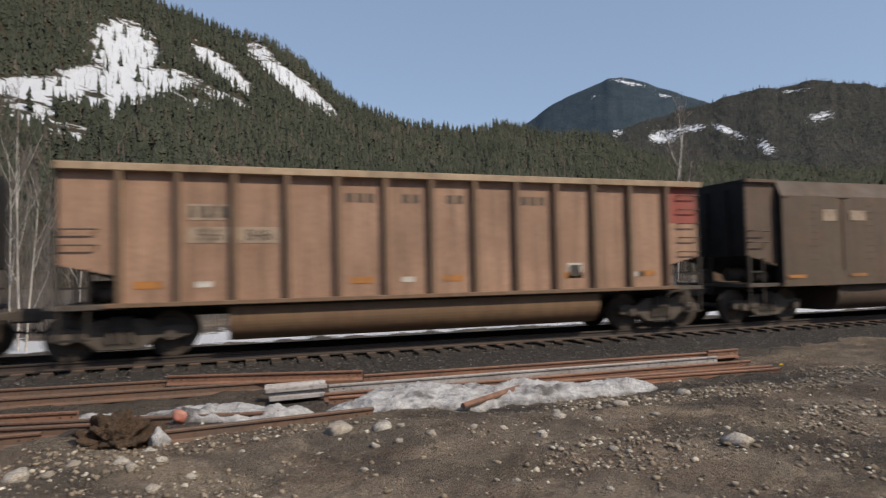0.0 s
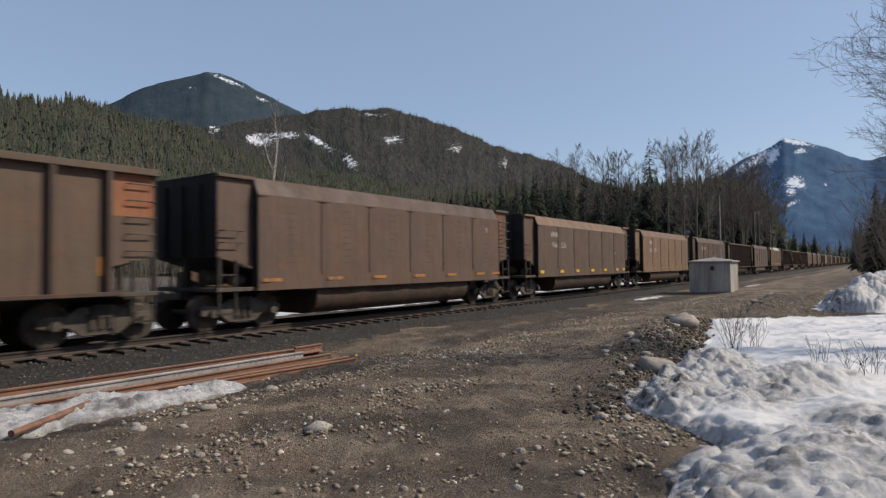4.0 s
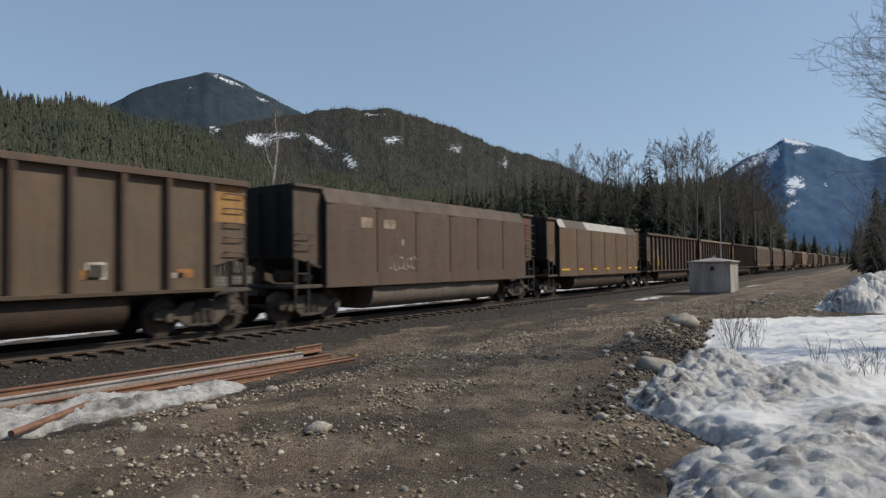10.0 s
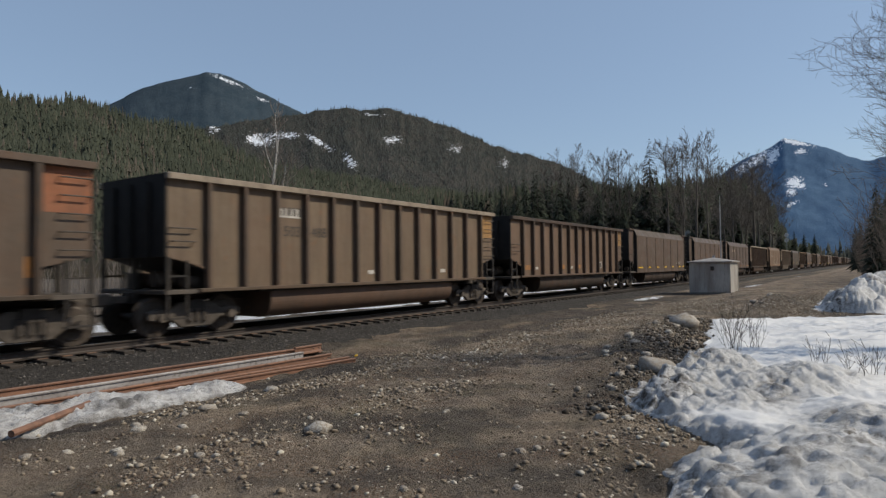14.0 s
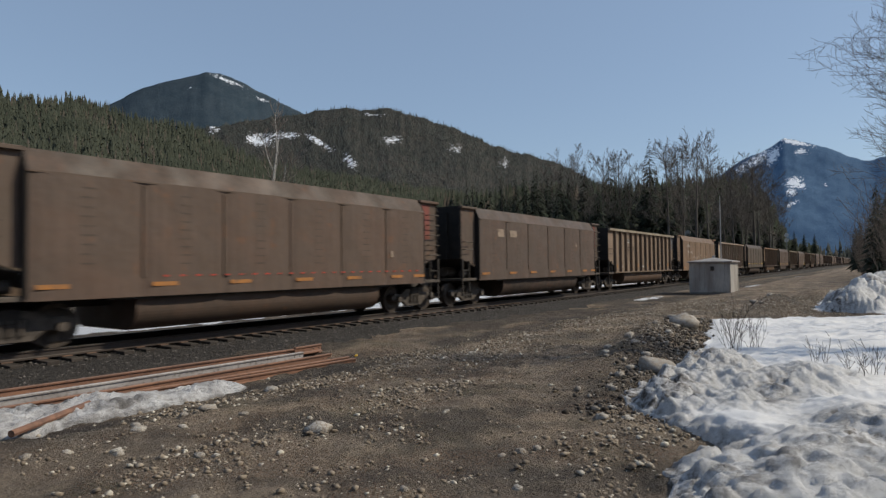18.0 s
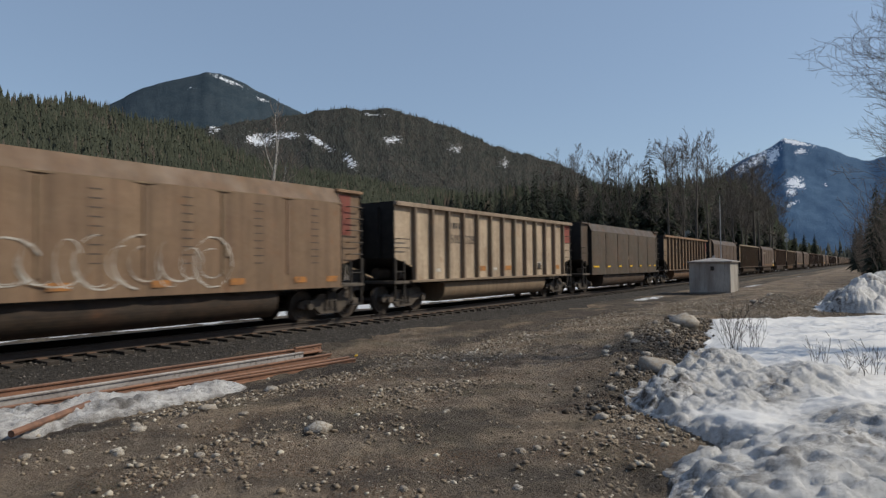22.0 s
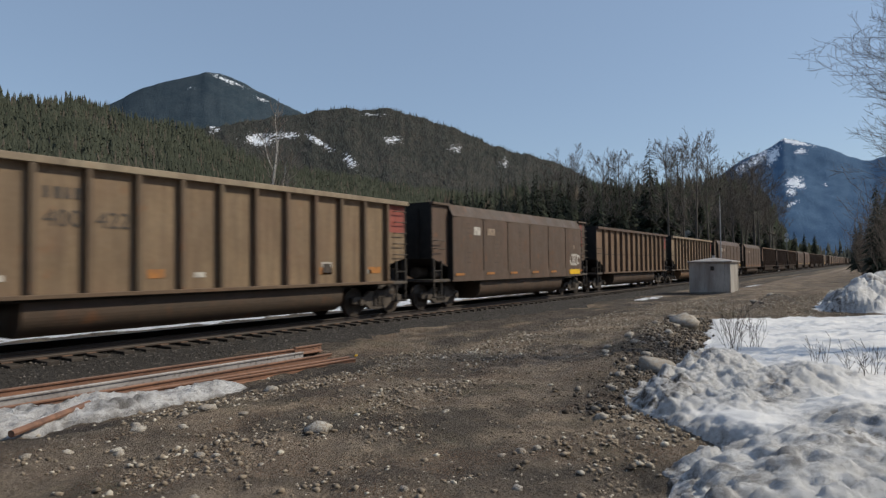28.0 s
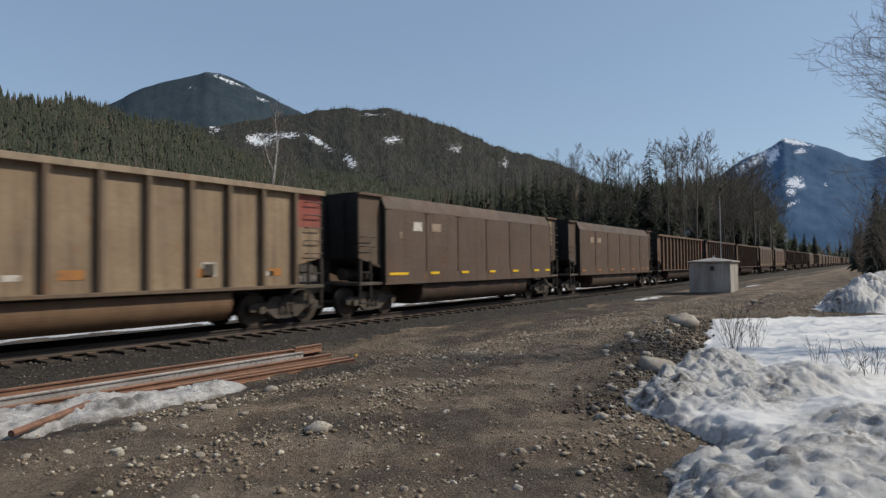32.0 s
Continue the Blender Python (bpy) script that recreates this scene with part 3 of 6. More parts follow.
# ---- track ----
def build_track():
    # ballast bed as one swept cross-section
    prof = [(-3.25, -0.56), (-2.6, -0.42), (-1.75, -0.275), (-1.3, -0.240), (0.9, -0.225), (1.75, -0.26), (2.6, -0.42), (3.3, -0.62)]
    xs = np.concatenate([np.linspace(-400, -16, 40), np.arange(-15, 45, 0.4), np.geomspace(46, 1500, 60)])
    P = np.array(prof)
    X = np.repeat(xs[:, None], len(P), 1)
    Y = TRACK_Y + np.repeat(P[None, :, 0], len(xs), 0) + 0.12 * (fbm(X * 0.7, X * 0 + np.arange(len(P))[None], 3, 8) - 0.5)
    Z = np.repeat(P[None, :, 1], len(xs), 0) + 0.05 * (fbm(X * 0.9, Y * 0.9, 3, 6) - 0.5)
    me = mesh_arrays("ballast_bed", np.stack([X, Y, Z], -1).reshape(-1, 3), grid_faces(len(xs), len(prof)), BALLASTBED, True)
    bed = tagged(new("ballast_bed", me), "dark crushed-stone ballast bed under the railway track", "ballast", kind="structure")

    # loose stones of the ballast shoulder
    n = 23000
    x = np.where(NR.rand(n) < 0.75, NR.uniform(-6, 24, n), NR.uniform(20, 60, n))
    y = NR.uniform(11.15, 13.9, n)
    z = np.interp(y - TRACK_Y, P[:, 0], P[:, 1]) + NR.uniform(-0.005, 0.02, n)
    scatter("ballast_stones", x, y, z, NR.uniform(0.012, 0.030, n), BALLAST, "dark angular ballast stones along the track", "ballast", .9, True)

    track = tagged(empty("railway_track"), "railway track of steel rails on dark timber ties", "railway track", kind="structure")
    rail = slab(rail_outline(), 'x', -400, 1500)
    for y in (-0.755, 0.755):
        ob = part("rail", finish(bmesh_copy(rail), "rail", TRACKRAIL), None, track, "rusty rail with a worn head")
        ob.location = (0, TRACK_Y + y, -0.172)
        head = part("rail_head", box(-400, 1500, -0.034, 0.034, -0.001, 0.001), RAILHEAD, track, "polished running surface")
        head.location = (0, TRACK_Y + y, 0.0)
    rail.free()
    tie_me = finish(box(-0.115, 0.115, -1.36, 1.36, -0.16, 0.0, 0.012), "tie", TIE)
    plate_me = finish(box(-0.1, 0.1, -0.18, 0.18, 0, 0.02, 0.003), "tie_plate", RUSTDARK)
    rr = random.Random(5)
    i = 0
    x = -9.0
    while x < 75:
        tie = part("tie", tie_me, None, track)
        tie.matrix_basis = pose(x + rr.uniform(-.03, .03), TRACK_Y + rr.uniform(-.06, .06), -0.175 + rr.uniform(-.01, .005), 0, 0, 90 * 0 + rr.uniform(-1, 1))
        if x < 26:
            for s in (-0.755, 0.755):
                pl = part("tie_plate", plate_me, None, tie)
                pl.location = (0, s, 0.0)
        x += 0.52
    far = None
    verts, faces = [], []
    for k in range(900):
        for lo, hi in ((75.0, 1), (-9.5, -1)):
            if hi < 0 and k > 200:
                continue
            cx = lo + hi * 0.52 * k
            b = len(verts)
            for dx in (-.115, .115):
                for dy in (-1.36, 1.36):
                    verts += [(cx + dx, TRACK_Y + dy, -0.3), (cx + dx, TRACK_Y + dy, -0.175)]
            faces += [(b + 1, b + 3, b + 7, b + 5), (b, b + 1, b + 5, b + 4), (b, b + 2, b + 3, b + 1), (b + 4, b + 5, b + 7, b + 6)]
    ob = part("far_ties", mesh_arrays("far_ties", np.array(verts), np.array(faces), TIE), None, track)
    ob["kind"] = "stuff"


def bmesh_copy(bm):
    return bm.copy()


def rail_outline():
    """Cross-section of a flat-bottomed rail, base at 0, 172 mm high."""
    half = [(0.07, 0.0), (0.07, 0.012), (0.02, 0.03), (0.009, 0.045), (0.009, 0.125), (0.034, 0.138), (0.036, 0.16), (0.028, 0.170)]
    return half + [(-a, b) for a, b in half[::-1]]


STONE_BASE = np.array([(0, 0, 1), (0.9, 0.1, 0.35), (0.2, 0.85, 0.4), (-0.8, 0.4, 0.3), (-0.5, -0.8, 0.35), (0.5, -0.8, 0.3), (0.6, 0.5, -0.4), (-0.7, 0.2, -0.5), (0.0, -0.7, -0.5)], float)
STONE_TRI = np.array([(0, 1, 2), (0, 2, 3), (0, 3, 4), (0, 4, 5), (0, 5, 1), (1, 6, 2), (2, 6, 7), (2, 7, 3), (3, 7, 4), (4, 7, 8), (4, 8, 5), (5, 8, 1), (1, 8, 6)])


def scatter(name, x, y, z, size, mat, label, category, flat=0.7, sunk=False):
    """Many small loose stones as one mesh; sunk: only their tops stand out of the ground."""
    n = len(x)
    base, tri = (STONE_BASE[[0, 1, 2, 3, 4, 5]] * (1, 1, 1) - (0, 0, .3), STONE_TRI[:5]) if sunk else (STONE_BASE, STONE_TRI)
    V = base[None] + NR.uniform(-0.3, 0.3, (n, len(base), 3))
    a = NR.uniform(0, 6.283, n)
    c, s = np.cos(a)[:, None], np.sin(a)[:, None]
    sx = size[:, None] * NR.uniform(0.8, 1.3, (n, 1))
    vx, vy = V[..., 0] * sx, V[..., 1] * size[:, None]
    co = np.stack([x[:, None] + vx * c - vy * s, y[:, None] + vx * s + vy * c, z[:, None] + V[..., 2] * size[:, None] * flat], -1).reshape(-1, 3)
    f = (tri[None] + (np.arange(n) * len(base))[:, None, None]).reshape(-1, 3)
    return tagged(new(name, mesh_arrays(name, co, f, mat)), label, category, kind="stuff")


build_track()


# ---- hills ----
def polar(theta, e, r):
    a = np.radians(theta)
    return np.stack([r * np.cos(a), r * np.sin(a), 1.59 + e * r], -1)


class Hill:
    """A hillside seen from the valley: a ridge given by azimuth and rise, its foot at r0 and its crest at r1."""

    def __init__(self, ridge, r0, r1, foot=0.0, rough=0.012, seed=0, power=0.85, blunt=1.0):
        self.a, self.h = np.array(ridge).T
        self.r0, self.r1, self.foot, self.rough, self.seed, self.power = r0, r1, foot, rough, seed, power
        self.patches, self.blunt = [], blunt

    def crest(self, th):
        o = np.argsort(self.a)
        s = 0.0
        for d in (-1.0, -0.5, 0.0, 0.5, 1.0):
            s = s + np.interp(th + d * self.blunt, self.a[o], self.h[o])
        return s / 5 + self.rough * 0.18 * (fbm(th * 2.2, th * 0 + self.seed, 4, self.seed + 3) - 0.5)

    def rise(self, th, q):
        e = self.foot + (self.crest(th) - self.foot) * np.clip(q, 0, 1) ** self.power
        n = fbm(th * 0.35, q * 4, 5, self.seed) - 0.5
        return e + self.rough * n * np.clip(q * 3, 0, 1) * np.clip((1.02 - q) * 6, 0.15, 1)

    def radius(self, q):
        return self.r0 + (self.r1 - self.r0) * q

    def snow(self, th, e):
        s = np.zeros(np.shape(th))
        for t0, e0, dt, de, tilt, amount in self.patches:
            d = ((th - t0) / dt) ** 2 + ((e - e0 - tilt * (th - t0)) / de) ** 2
            s = np.maximum(s, amount * 1.15 * np.exp(-d * 0.62))
        return s

    def build(self, name, label, mat, lo, hi, nt=400, nq=90):
        th, q = np.meshgrid(np.linspace(lo, hi, nt), np.concatenate([np.linspace(0, 1, nq), [1.03, 1.1, 1.3]]), indexing='ij')
        e = self.rise(th, np.minimum(q, 1))
        r = self.radius(q)
        co = polar(th, e, r)
        back = np.clip((q - 1) / 0.3, 0, 1)
        co[..., 2] = co[..., 2] * (1 - 0.6 * back)
        co[..., 2] = np.where(q <= 0.001, -3.0, co[..., 2])
        me = mesh_arrays(name, co.reshape(-1, 3), grid_faces(*th.shape), mat, True, {"snow": self.snow(th, e)})
        return tagged(new(name, me), label, "hill", kind="structure")

    def sow(self, n, lo, hi, qlo, qhi, rs, clearing=0.05):
        th = rs.uniform(lo, hi, n)
        q = np.sqrt(rs.uniform(qlo ** 2, qhi ** 2, n))
        e = self.rise(th, q)
        keep = (self.snow(th, e) < 0.4) | (rs.rand(n) < clearing)
        th, q, e = th[keep], q[keep], e[keep]
        return polar(th, e, self.radius(q))


def tree_template(tiers, sides, rs):
    """A unit-high conifer of jagged drooping tiers, uneven from tier to tier."""
    V, T = [], []
    slim = rs.uniform(0.75, 1.2)
    for i in range(tiers):
        z0 = 0.05 + 0.86 * (i / tiers) ** 1.0
        z1 = min(1.0, z0 + 1.2 / tiers + 0.06)
        rad = (0.15 * (1 - i / tiers) ** 0.85 + 0.006) * slim * rs.uniform(0.72, 1.2)
        ox, oy = rs.uniform(-.015, .015, 2)
        b = len(V)
        V.append((ox, oy, z1 if i < tiers - 1 else 1.0))
        for k in range(sides):
            a = 6.283 * (k + 0.5 * (i % 2)) / sides + rs.uniform(-.35, .35)
            rr = rad * (rs.uniform(0.8, 1.35) if k % 2 else rs.uniform(0.35, 0.75))
            V.append((ox + rr * math.cos(a), oy + rr * math.sin(a), z0 + rs.uniform(-0.35, 0.35) / tiers))
        T += [(b, b + 1 + k, b + 1 + (k + 1) % sides) for k in range(sides)]
    return np.array(V, float), np.array(T)


def woods(name, pts, hlo, hhi, tiers, sides, mat, label, seed=1, wide=(0.8, 1.25), heights=None, patch_size=60.0):
    """Many conifers in one mesh; patches of the wood share a tone, and brown leafless trees come in groups."""
    rs = np.random.RandomState(seed)
    temps = [tree_template(tiers, sides, rs) for _ in range(9)]
    CO, F, TONE, NV, base = [], [], [], [], 0
    pick = rs.randint(0, 9, len(pts))
    for i, (V, T) in enumerate(temps):
        p = pts[pick == i]
        if not len(p):
            continue
        n = len(p)
        h = (rs.uniform(hlo, hhi, n) if heights is None else heights[pick == i])[:, None] * np.where(rs.rand(n) < (0.08 if heights is None else 0.0), 1.25, 1.0)[:, None]
        w = h * rs.uniform(*wide, n)[:, None]
        a = rs.uniform(0, 6.283, n)[:, None]
        lean = rs.normal(0, 0.02, (n, 2))
        x = p[:, :1] + (V[None, :, 0] * np.cos(a) - V[None, :, 1] * np.sin(a)) * w + V[None, :, 2] * h * lean[:, :1]
        y = p[:, 1:2] + (V[None, :, 0] * np.sin(a) + V[None, :, 1] * np.cos(a)) * w + V[None, :, 2] * h * lean[:, 1:]
        z = p[:, 2:3] + V[None, :, 2] * h - 0.6
        CO.append(np.stack([x, y, z], -1).reshape(-1, 3))
        NV.append(np.stack([(x - p[:, :1]) / w * 5, (y - p[:, 1:2]) / w * 5, np.full_like(x, 0.75)], -1).reshape(-1, 3))
        F.append((T[None] + (np.arange(n) * len(V))[:, None, None]).reshape(-1, 3) + base)
        tone = 0.45 * rs.rand(n) + 1.1 * (fbm(p[:, 0] / patch_size, (p[:, 1] + p[:, 2]) / patch_size, 4, seed + 40) - 0.5) + 0.28
        tone = np.where(rs.rand(n) < 0.06, 0.95, tone)
        TONE.append(np.repeat(np.clip(tone, 0, 1), len(V)))
        base += n * len(V)
    me = mesh_arrays(name, np.concatenate(CO), np.concatenate(F), mat, True, {"tone": np.concatenate(TONE)})
    # boughs shade as one soft mass: normals lean outward from the trunk and up
    nv = np.concatenate(NV)
    me.normals_split_custom_set_from_vertices(nv / np.linalg.norm(nv, axis=1, keepdims=True))
    return tagged(new(name, me), label, "forest", kind="stuff")


rsA = np.random.RandomState(3)
hill_a = Hill([(114, .52), (106.8, .472), (101.2, .436), (94.4, .400), (90.3, .375), (86.4, .364), (84.4, .344), (82.4, .314), (80.4, .283), (78.4, .261), (75.3, .244), (72.1, .232), (69.0, .224), (65.6, .232), (63.3, .226),
               (61.3, .210), (59.7, .209), (56.6, .206), (54.8, .186), (52.8, .169), (51.3, .158), (44.3, .138), (39.1, .121), (30, .10), (20, .08), (8, .05)], 170, 950, 0.0, 0.02, 2)
hill_a.patches = [(98.2, .330, 1.9, .034, 0, 1.15), (98.0, .285, 4.2, .017, -.0018, 1.15), (104.5, .262, 3.2, .013, -.002, .95), (90.5, .316, 2.0, .015, .012, 1.1), (84.2, .298, 2.8, .014, .0124, 1.1),
                  (87.2, .345, 1.5, .016, .01, .62), (105, .226, 1.9, .022, 0, .62), (102.3, .206, 1.6, .014, 0, .62), (99.1, .245, .6, .022, 0, .62), (100, .252, 4.8, .010, -.002, .64), (90.2, .272, 2.2, .008, .006, .8), (93, .262, 3, .010, 0, .5)]
hill_a.build("near_hill", "steep wooded hillside with snow-covered clearings", HILL_NEAR, 8, 114, 400, 80)
stand = hill_a.sow(34000, 8, 113, 0.0, 1.0, rsA, 0.02)
away = np.hypot(stand[:, 0], stand[:, 1])
tall = rsA.uniform(8, 20, len(stand)) * np.clip(away / 480, 0.42, 1.0)
close = away < 520
woods("hillside_forest", stand[close], 12, 29, 7, 7, NEEDLES, "dense olive-green conifer forest low on the hillside", 4, (0.9, 1.35), tall[close])
woods("upper_forest", stand[~close], 12, 29, 4, 5, NEEDLES, "conifer forest thinning out high on the hillside", 14, (0.85, 1.3), tall[~close])
# thin bare trunks left standing in the snowy clearings
snags = hill_a.sow(5200, 80, 110, 0.55, 1.0, rsA, 1.0)
snags = snags[hill_a.snow(np.degrees(np.arctan2(snags[:, 1], snags[:, 0])), (snags[:, 2] - 1.59) / np.hypot(snags[:, 0], snags[:, 1])) > 0.3]
snags = snags[rsA.rand(len(snags)) < 0.22]
woods("snag_trees", snags, 6, 15, 3, 4, NEEDLES, "thin bare trunks standing in the snowy clearings", 24, (0.12, 0.35))

hill_b = Hill([(66, .19), (60, .20), (55, .215), (50, .236), (47.8, .242), (46.7, 0.247), (45.7, 0.250), (44.2, 0.254), (43.4, 0.256), (42.1, 0.253), (40.6, 0.253), (40.3, 0.257), (39.5, 0.256), (39.0, 0.254), (38.2, 0.248), (36.4, 0.242), (35.4, 0.234), (33.8, 0.226), (32.2, 0.212), (31.2, 0.206), (30.7, 0.197), (29.1, 0.190), (28.6, 0.184), (26.5, 0.176), (25.5, 0.170), (23.5, 0.156), (22.5, 0.147),
               (21.3, .132), (17, .10), (12, .07), (6, .03)], 1000, 2300, 0.02, 0.03, 12, blunt=0.35)
hill_b.patches = [(51.3, .199, 1.2, .010, 0.001, .66), (49.2, .208, 1.8, .006, -.001, .55), (46.0, .198, 1.3, .006, .010, .60), (43.2, .168, 0.6, .010, .012, .55), (39.4, .204, .9, .008, 0, .50), (55.0, .214, .5, .010, 0, .52), (49.2, .2485, .9, .003, 0, .62), (41.5, .245, 1.4, .003, 0, .42), (33.5, .19, .7, .010, 0, .42), (29, .165, .5, .012, 0, .40)]
hill_b.build("far_ridge", "wooded ridge behind the valley with snow patches", HILL_MID, 5, 68, 360, 90)
woods("ridge_forest", hill_b.sow(17000, 6, 66, 0.0, 1.0, rsA, 0.2), 8, 16, 3, 5, NEEDLES_FAR, "dark conifer forest over the far ridge", 5, patch_size=170.0)

hill_c = Hill([(74, .15), (68, .19), (62.8, .239), (60.75, .2645), (58.6, .280), (56.4, .293), (55.5, .299), (54.0, .2956), (52.6, .287), (51.7, .278), (50.2, .267), (49.2, .258), (48.2, .250), (47, .24), (40, .2)], 3000, 4000, 0.05, 0.012, 22, blunt=0.3)
hill_c.patches = [(53.9, .288, 1.5, .0035, .006, .50), (51.0, .262, .7, .003, .006, .46), (56.8, .272, .4, .002, 0, .42)]
hill_c.build("dome_mountain", "wooded mountain dome tinted dark blue by painted haze, with a snowy top", HILL_DOME_HAZE, 40, 74, 260, 60)

hill_d = Hill([(22, .05), (15, .085), (12.1, .108), (9.85, .137), (9.0, .147), (8.1, .154), (7.3, .1585), (6.45, .167), (5.75, .1767), (5.25, .174), (4.1, .1655), (3.3, .161), (2.2, .1515), (1.45, .143), (.7, .1365), (0, .1345), (-.3, .1355), (-1, .139), (-3, .145), (-6, .16), (-14, .17), (-22, .1)], 3400, 4300, 0.0, 0.016, 33, blunt=0.2)
hill_d.patches = [(5.2, .170, .9, .0035, .006, .70), (4.5, .1655, .8, .002, .006, .62), (6.5, .153, .5, .012, -.016, .62), (7.6, .149, 1.1, .009, -.009, .58), (5.1, .112, .55, .008, 0, .66), (4.6, .107, .35, .005, 0, .62), (5.3, .099, .35, .006, 0, .62), (5.3, .082, .5, .003, -.01, .64), (4.6, .155, .5, .004, 0, .6), (8.9, .137, .5, .008, -.01, .58), (3.0, .106, .15, .002, 0, .6)]
hill_d.build("blue_mountain", "mountain painted haze-blue, with a snow-streaked peak at the valley's end", HILL_BLUE_HAZE, -22, 22, 260, 70)
# wooded slopes that close the valley behind the camera
hill_e = Hill([(-250, .3), (-220, .25), (-180, .28), (-120, .22), (-60, .18), (-25, .16), (-14, .1)], 500, 1600, 0.0, 0.02, 44)
hill_e.build("south_hill", "wooded slope on the other side of the valley", HILL_NEAR, -250, -14, 160, 30)


# ---- trees ----
def grow(rs, base, direction, length, radius, depth, segs, up=0.15, spread=0.7, kids=4, jitter=0.12):
    """A bare branch and all that grows from it: a list of depth, start, end, start and end radius."""
    p, d = Vector(base), Vector(direction).normalized()
    step = length / 5
    late = 2 if length > 9 else 1
    r = radius
    for i in range(5):
        d = (d + Vector((rs.uniform(-1, 1), rs.uniform(-1, 1), rs.uniform(-1, 1))) * jitter + Vector((0, 0, up * 0.3))).normalized()
        q = p + d * step
        r2 = radius * (1 - 0.8 * (i + 1) / 5)
        segs.append((depth, p.copy(), q.copy(), r, r2))
        if depth > 0 and i >= late:
            for _ in range(max(1, round(kids / 4 + rs.uniform(-0.3, 0.6)))):
                a = rs.uniform(0, 6.283)
                side = d.orthogonal().normalized()
                side = (Matrix.Rotation(a, 3, d) @ side)
                nd = (d * (1 - spread) + side * spread + Vector((0, 0, up))).normalized()
                grow(rs, p.lerp(q, rs.random()), nd, length * rs.uniform(0.32, 0.6) * (1 - 0.1 * i), max(r * 0.55, 0.003), depth - 1, segs, up, spread, kids, jitter * 1.2)
        p, r = q, r2
    return segs


def tubes(segs, sides=4, least=0.0):
    n = len(segs)
    co = np.zeros((n, 2 * sides, 3))
    for k, (_, a, b, ra, rb) in enumerate(segs):
        d = (b - a).normalized()
        u = d.orthogonal().normalized()
        w = d.cross(u)
        for i in range(sides):
            t = 6.283 * i / sides
            o = u * math.cos(t) + w * math.sin(t)
            co[k, i] = a + o * max(ra, least)
            co[k, sides + i] = b + o * max(rb, least)
    f = np.array([(i, (i + 1) % sides, sides + (i + 1) % sides, sides + i) for i in range(sides)])
    return co.reshape(-1, 3), (f[None] + (np.arange(n) * 2 * sides)[:, None, None]).reshape(-1, 4)


def bare_tree(name, x, y, h, r, lean, seed, bark, label, group="", depth=3, kids=4, spread=0.6, up=0.25, z=None, twig=0.006, jitter=0.12):
    rs = random.Random(seed)
    t = empty(name, pose(x, y, float(ground_z(x, y)) - 0.05 if z is None else z))
    segs = grow(rs, (0, 0, 0), (lean[0], lean[1], 1), h, r, depth, [], up, spread, kids, jitter)
    trunk = [s for s in segs if s[0] == depth]
    rest = [s for s in segs if s[0] != depth]
    part("trunk", mesh_arrays("trunk", *tubes(trunk, 7), bark, True), None, t)
    big = [s for s in rest if s[0] == depth - 1]
    small = [s for s in rest if s[0] < depth - 1]
    order, cur = [], None
    for s in big:
        if cur is None or (s[1] - cur[-1][2]).length > 1e-4:
            cur = []
            order.append(cur)
        cur.append(s)
    for chain in order:
        part("limb", mesh_arrays("limb", *tubes(chain, 5, twig), bark, True), None, t)
    if small:
        part("twigs", mesh_arrays("twigs", *tubes(small, 3, twig), TWIG), None, t)["kind"] = "stuff"
    return tagged(t, label, "tree", group)


def crown_tree(x, y, h, r, seed, label, group, twig=0.014, limbs=11):
    """A leafless broadleaf tree: a straight trunk and limbs that fan out and up."""
    rs = random.Random(seed)
    t = empty("bare_tree", pose(x, y, float(ground_z(x, y)) - 0.1))
    trunk = grow(rs, (0, 0, 0), (rs.uniform(-.04, .04), rs.uniform(-.04, .04), 1), h, r, 0, [], 0.3, 0.5, 4, 0.035)
    part("trunk", mesh_arrays("trunk", *tubes(trunk, 6, 0.02), BARK, True), None, t)
    fine = []
    for k in range(limbs):
        u = 0.28 + 0.66 * k / limbs + rs.uniform(-.02, .02)
        s = trunk[min(4, int(u * 5))]
        at = s[1].lerp(s[2], u * 5 - int(u * 5))
        a = 2.4 * k + rs.uniform(-.4, .4)
        tilt = rs.uniform(.65, 1.0) * (1 - .35 * u)
        chain = grow(rs, at, (math.cos(a) * math.sin(tilt), math.sin(a) * math.sin(tilt), math.cos(tilt)), min(h * .36, (1 - u) * h * .7 + .12 * h), r * .32 * (1.15 - u), 2, [], 0.13, 0.50, 9, 0.13)
        part("limb", mesh_arrays("limb", *tubes([q for q in chain if q[0] == 2], 4, twig * 1.3), BARK, True), None, t)
        fine += [q for q in chain if q[0] < 2]
    part("twigs", mesh_arrays("twigs", *tubes(fine, 3, twig), BARK), None, t)["kind"] = "stuff"
    return tagged(t, label, "tree", group)


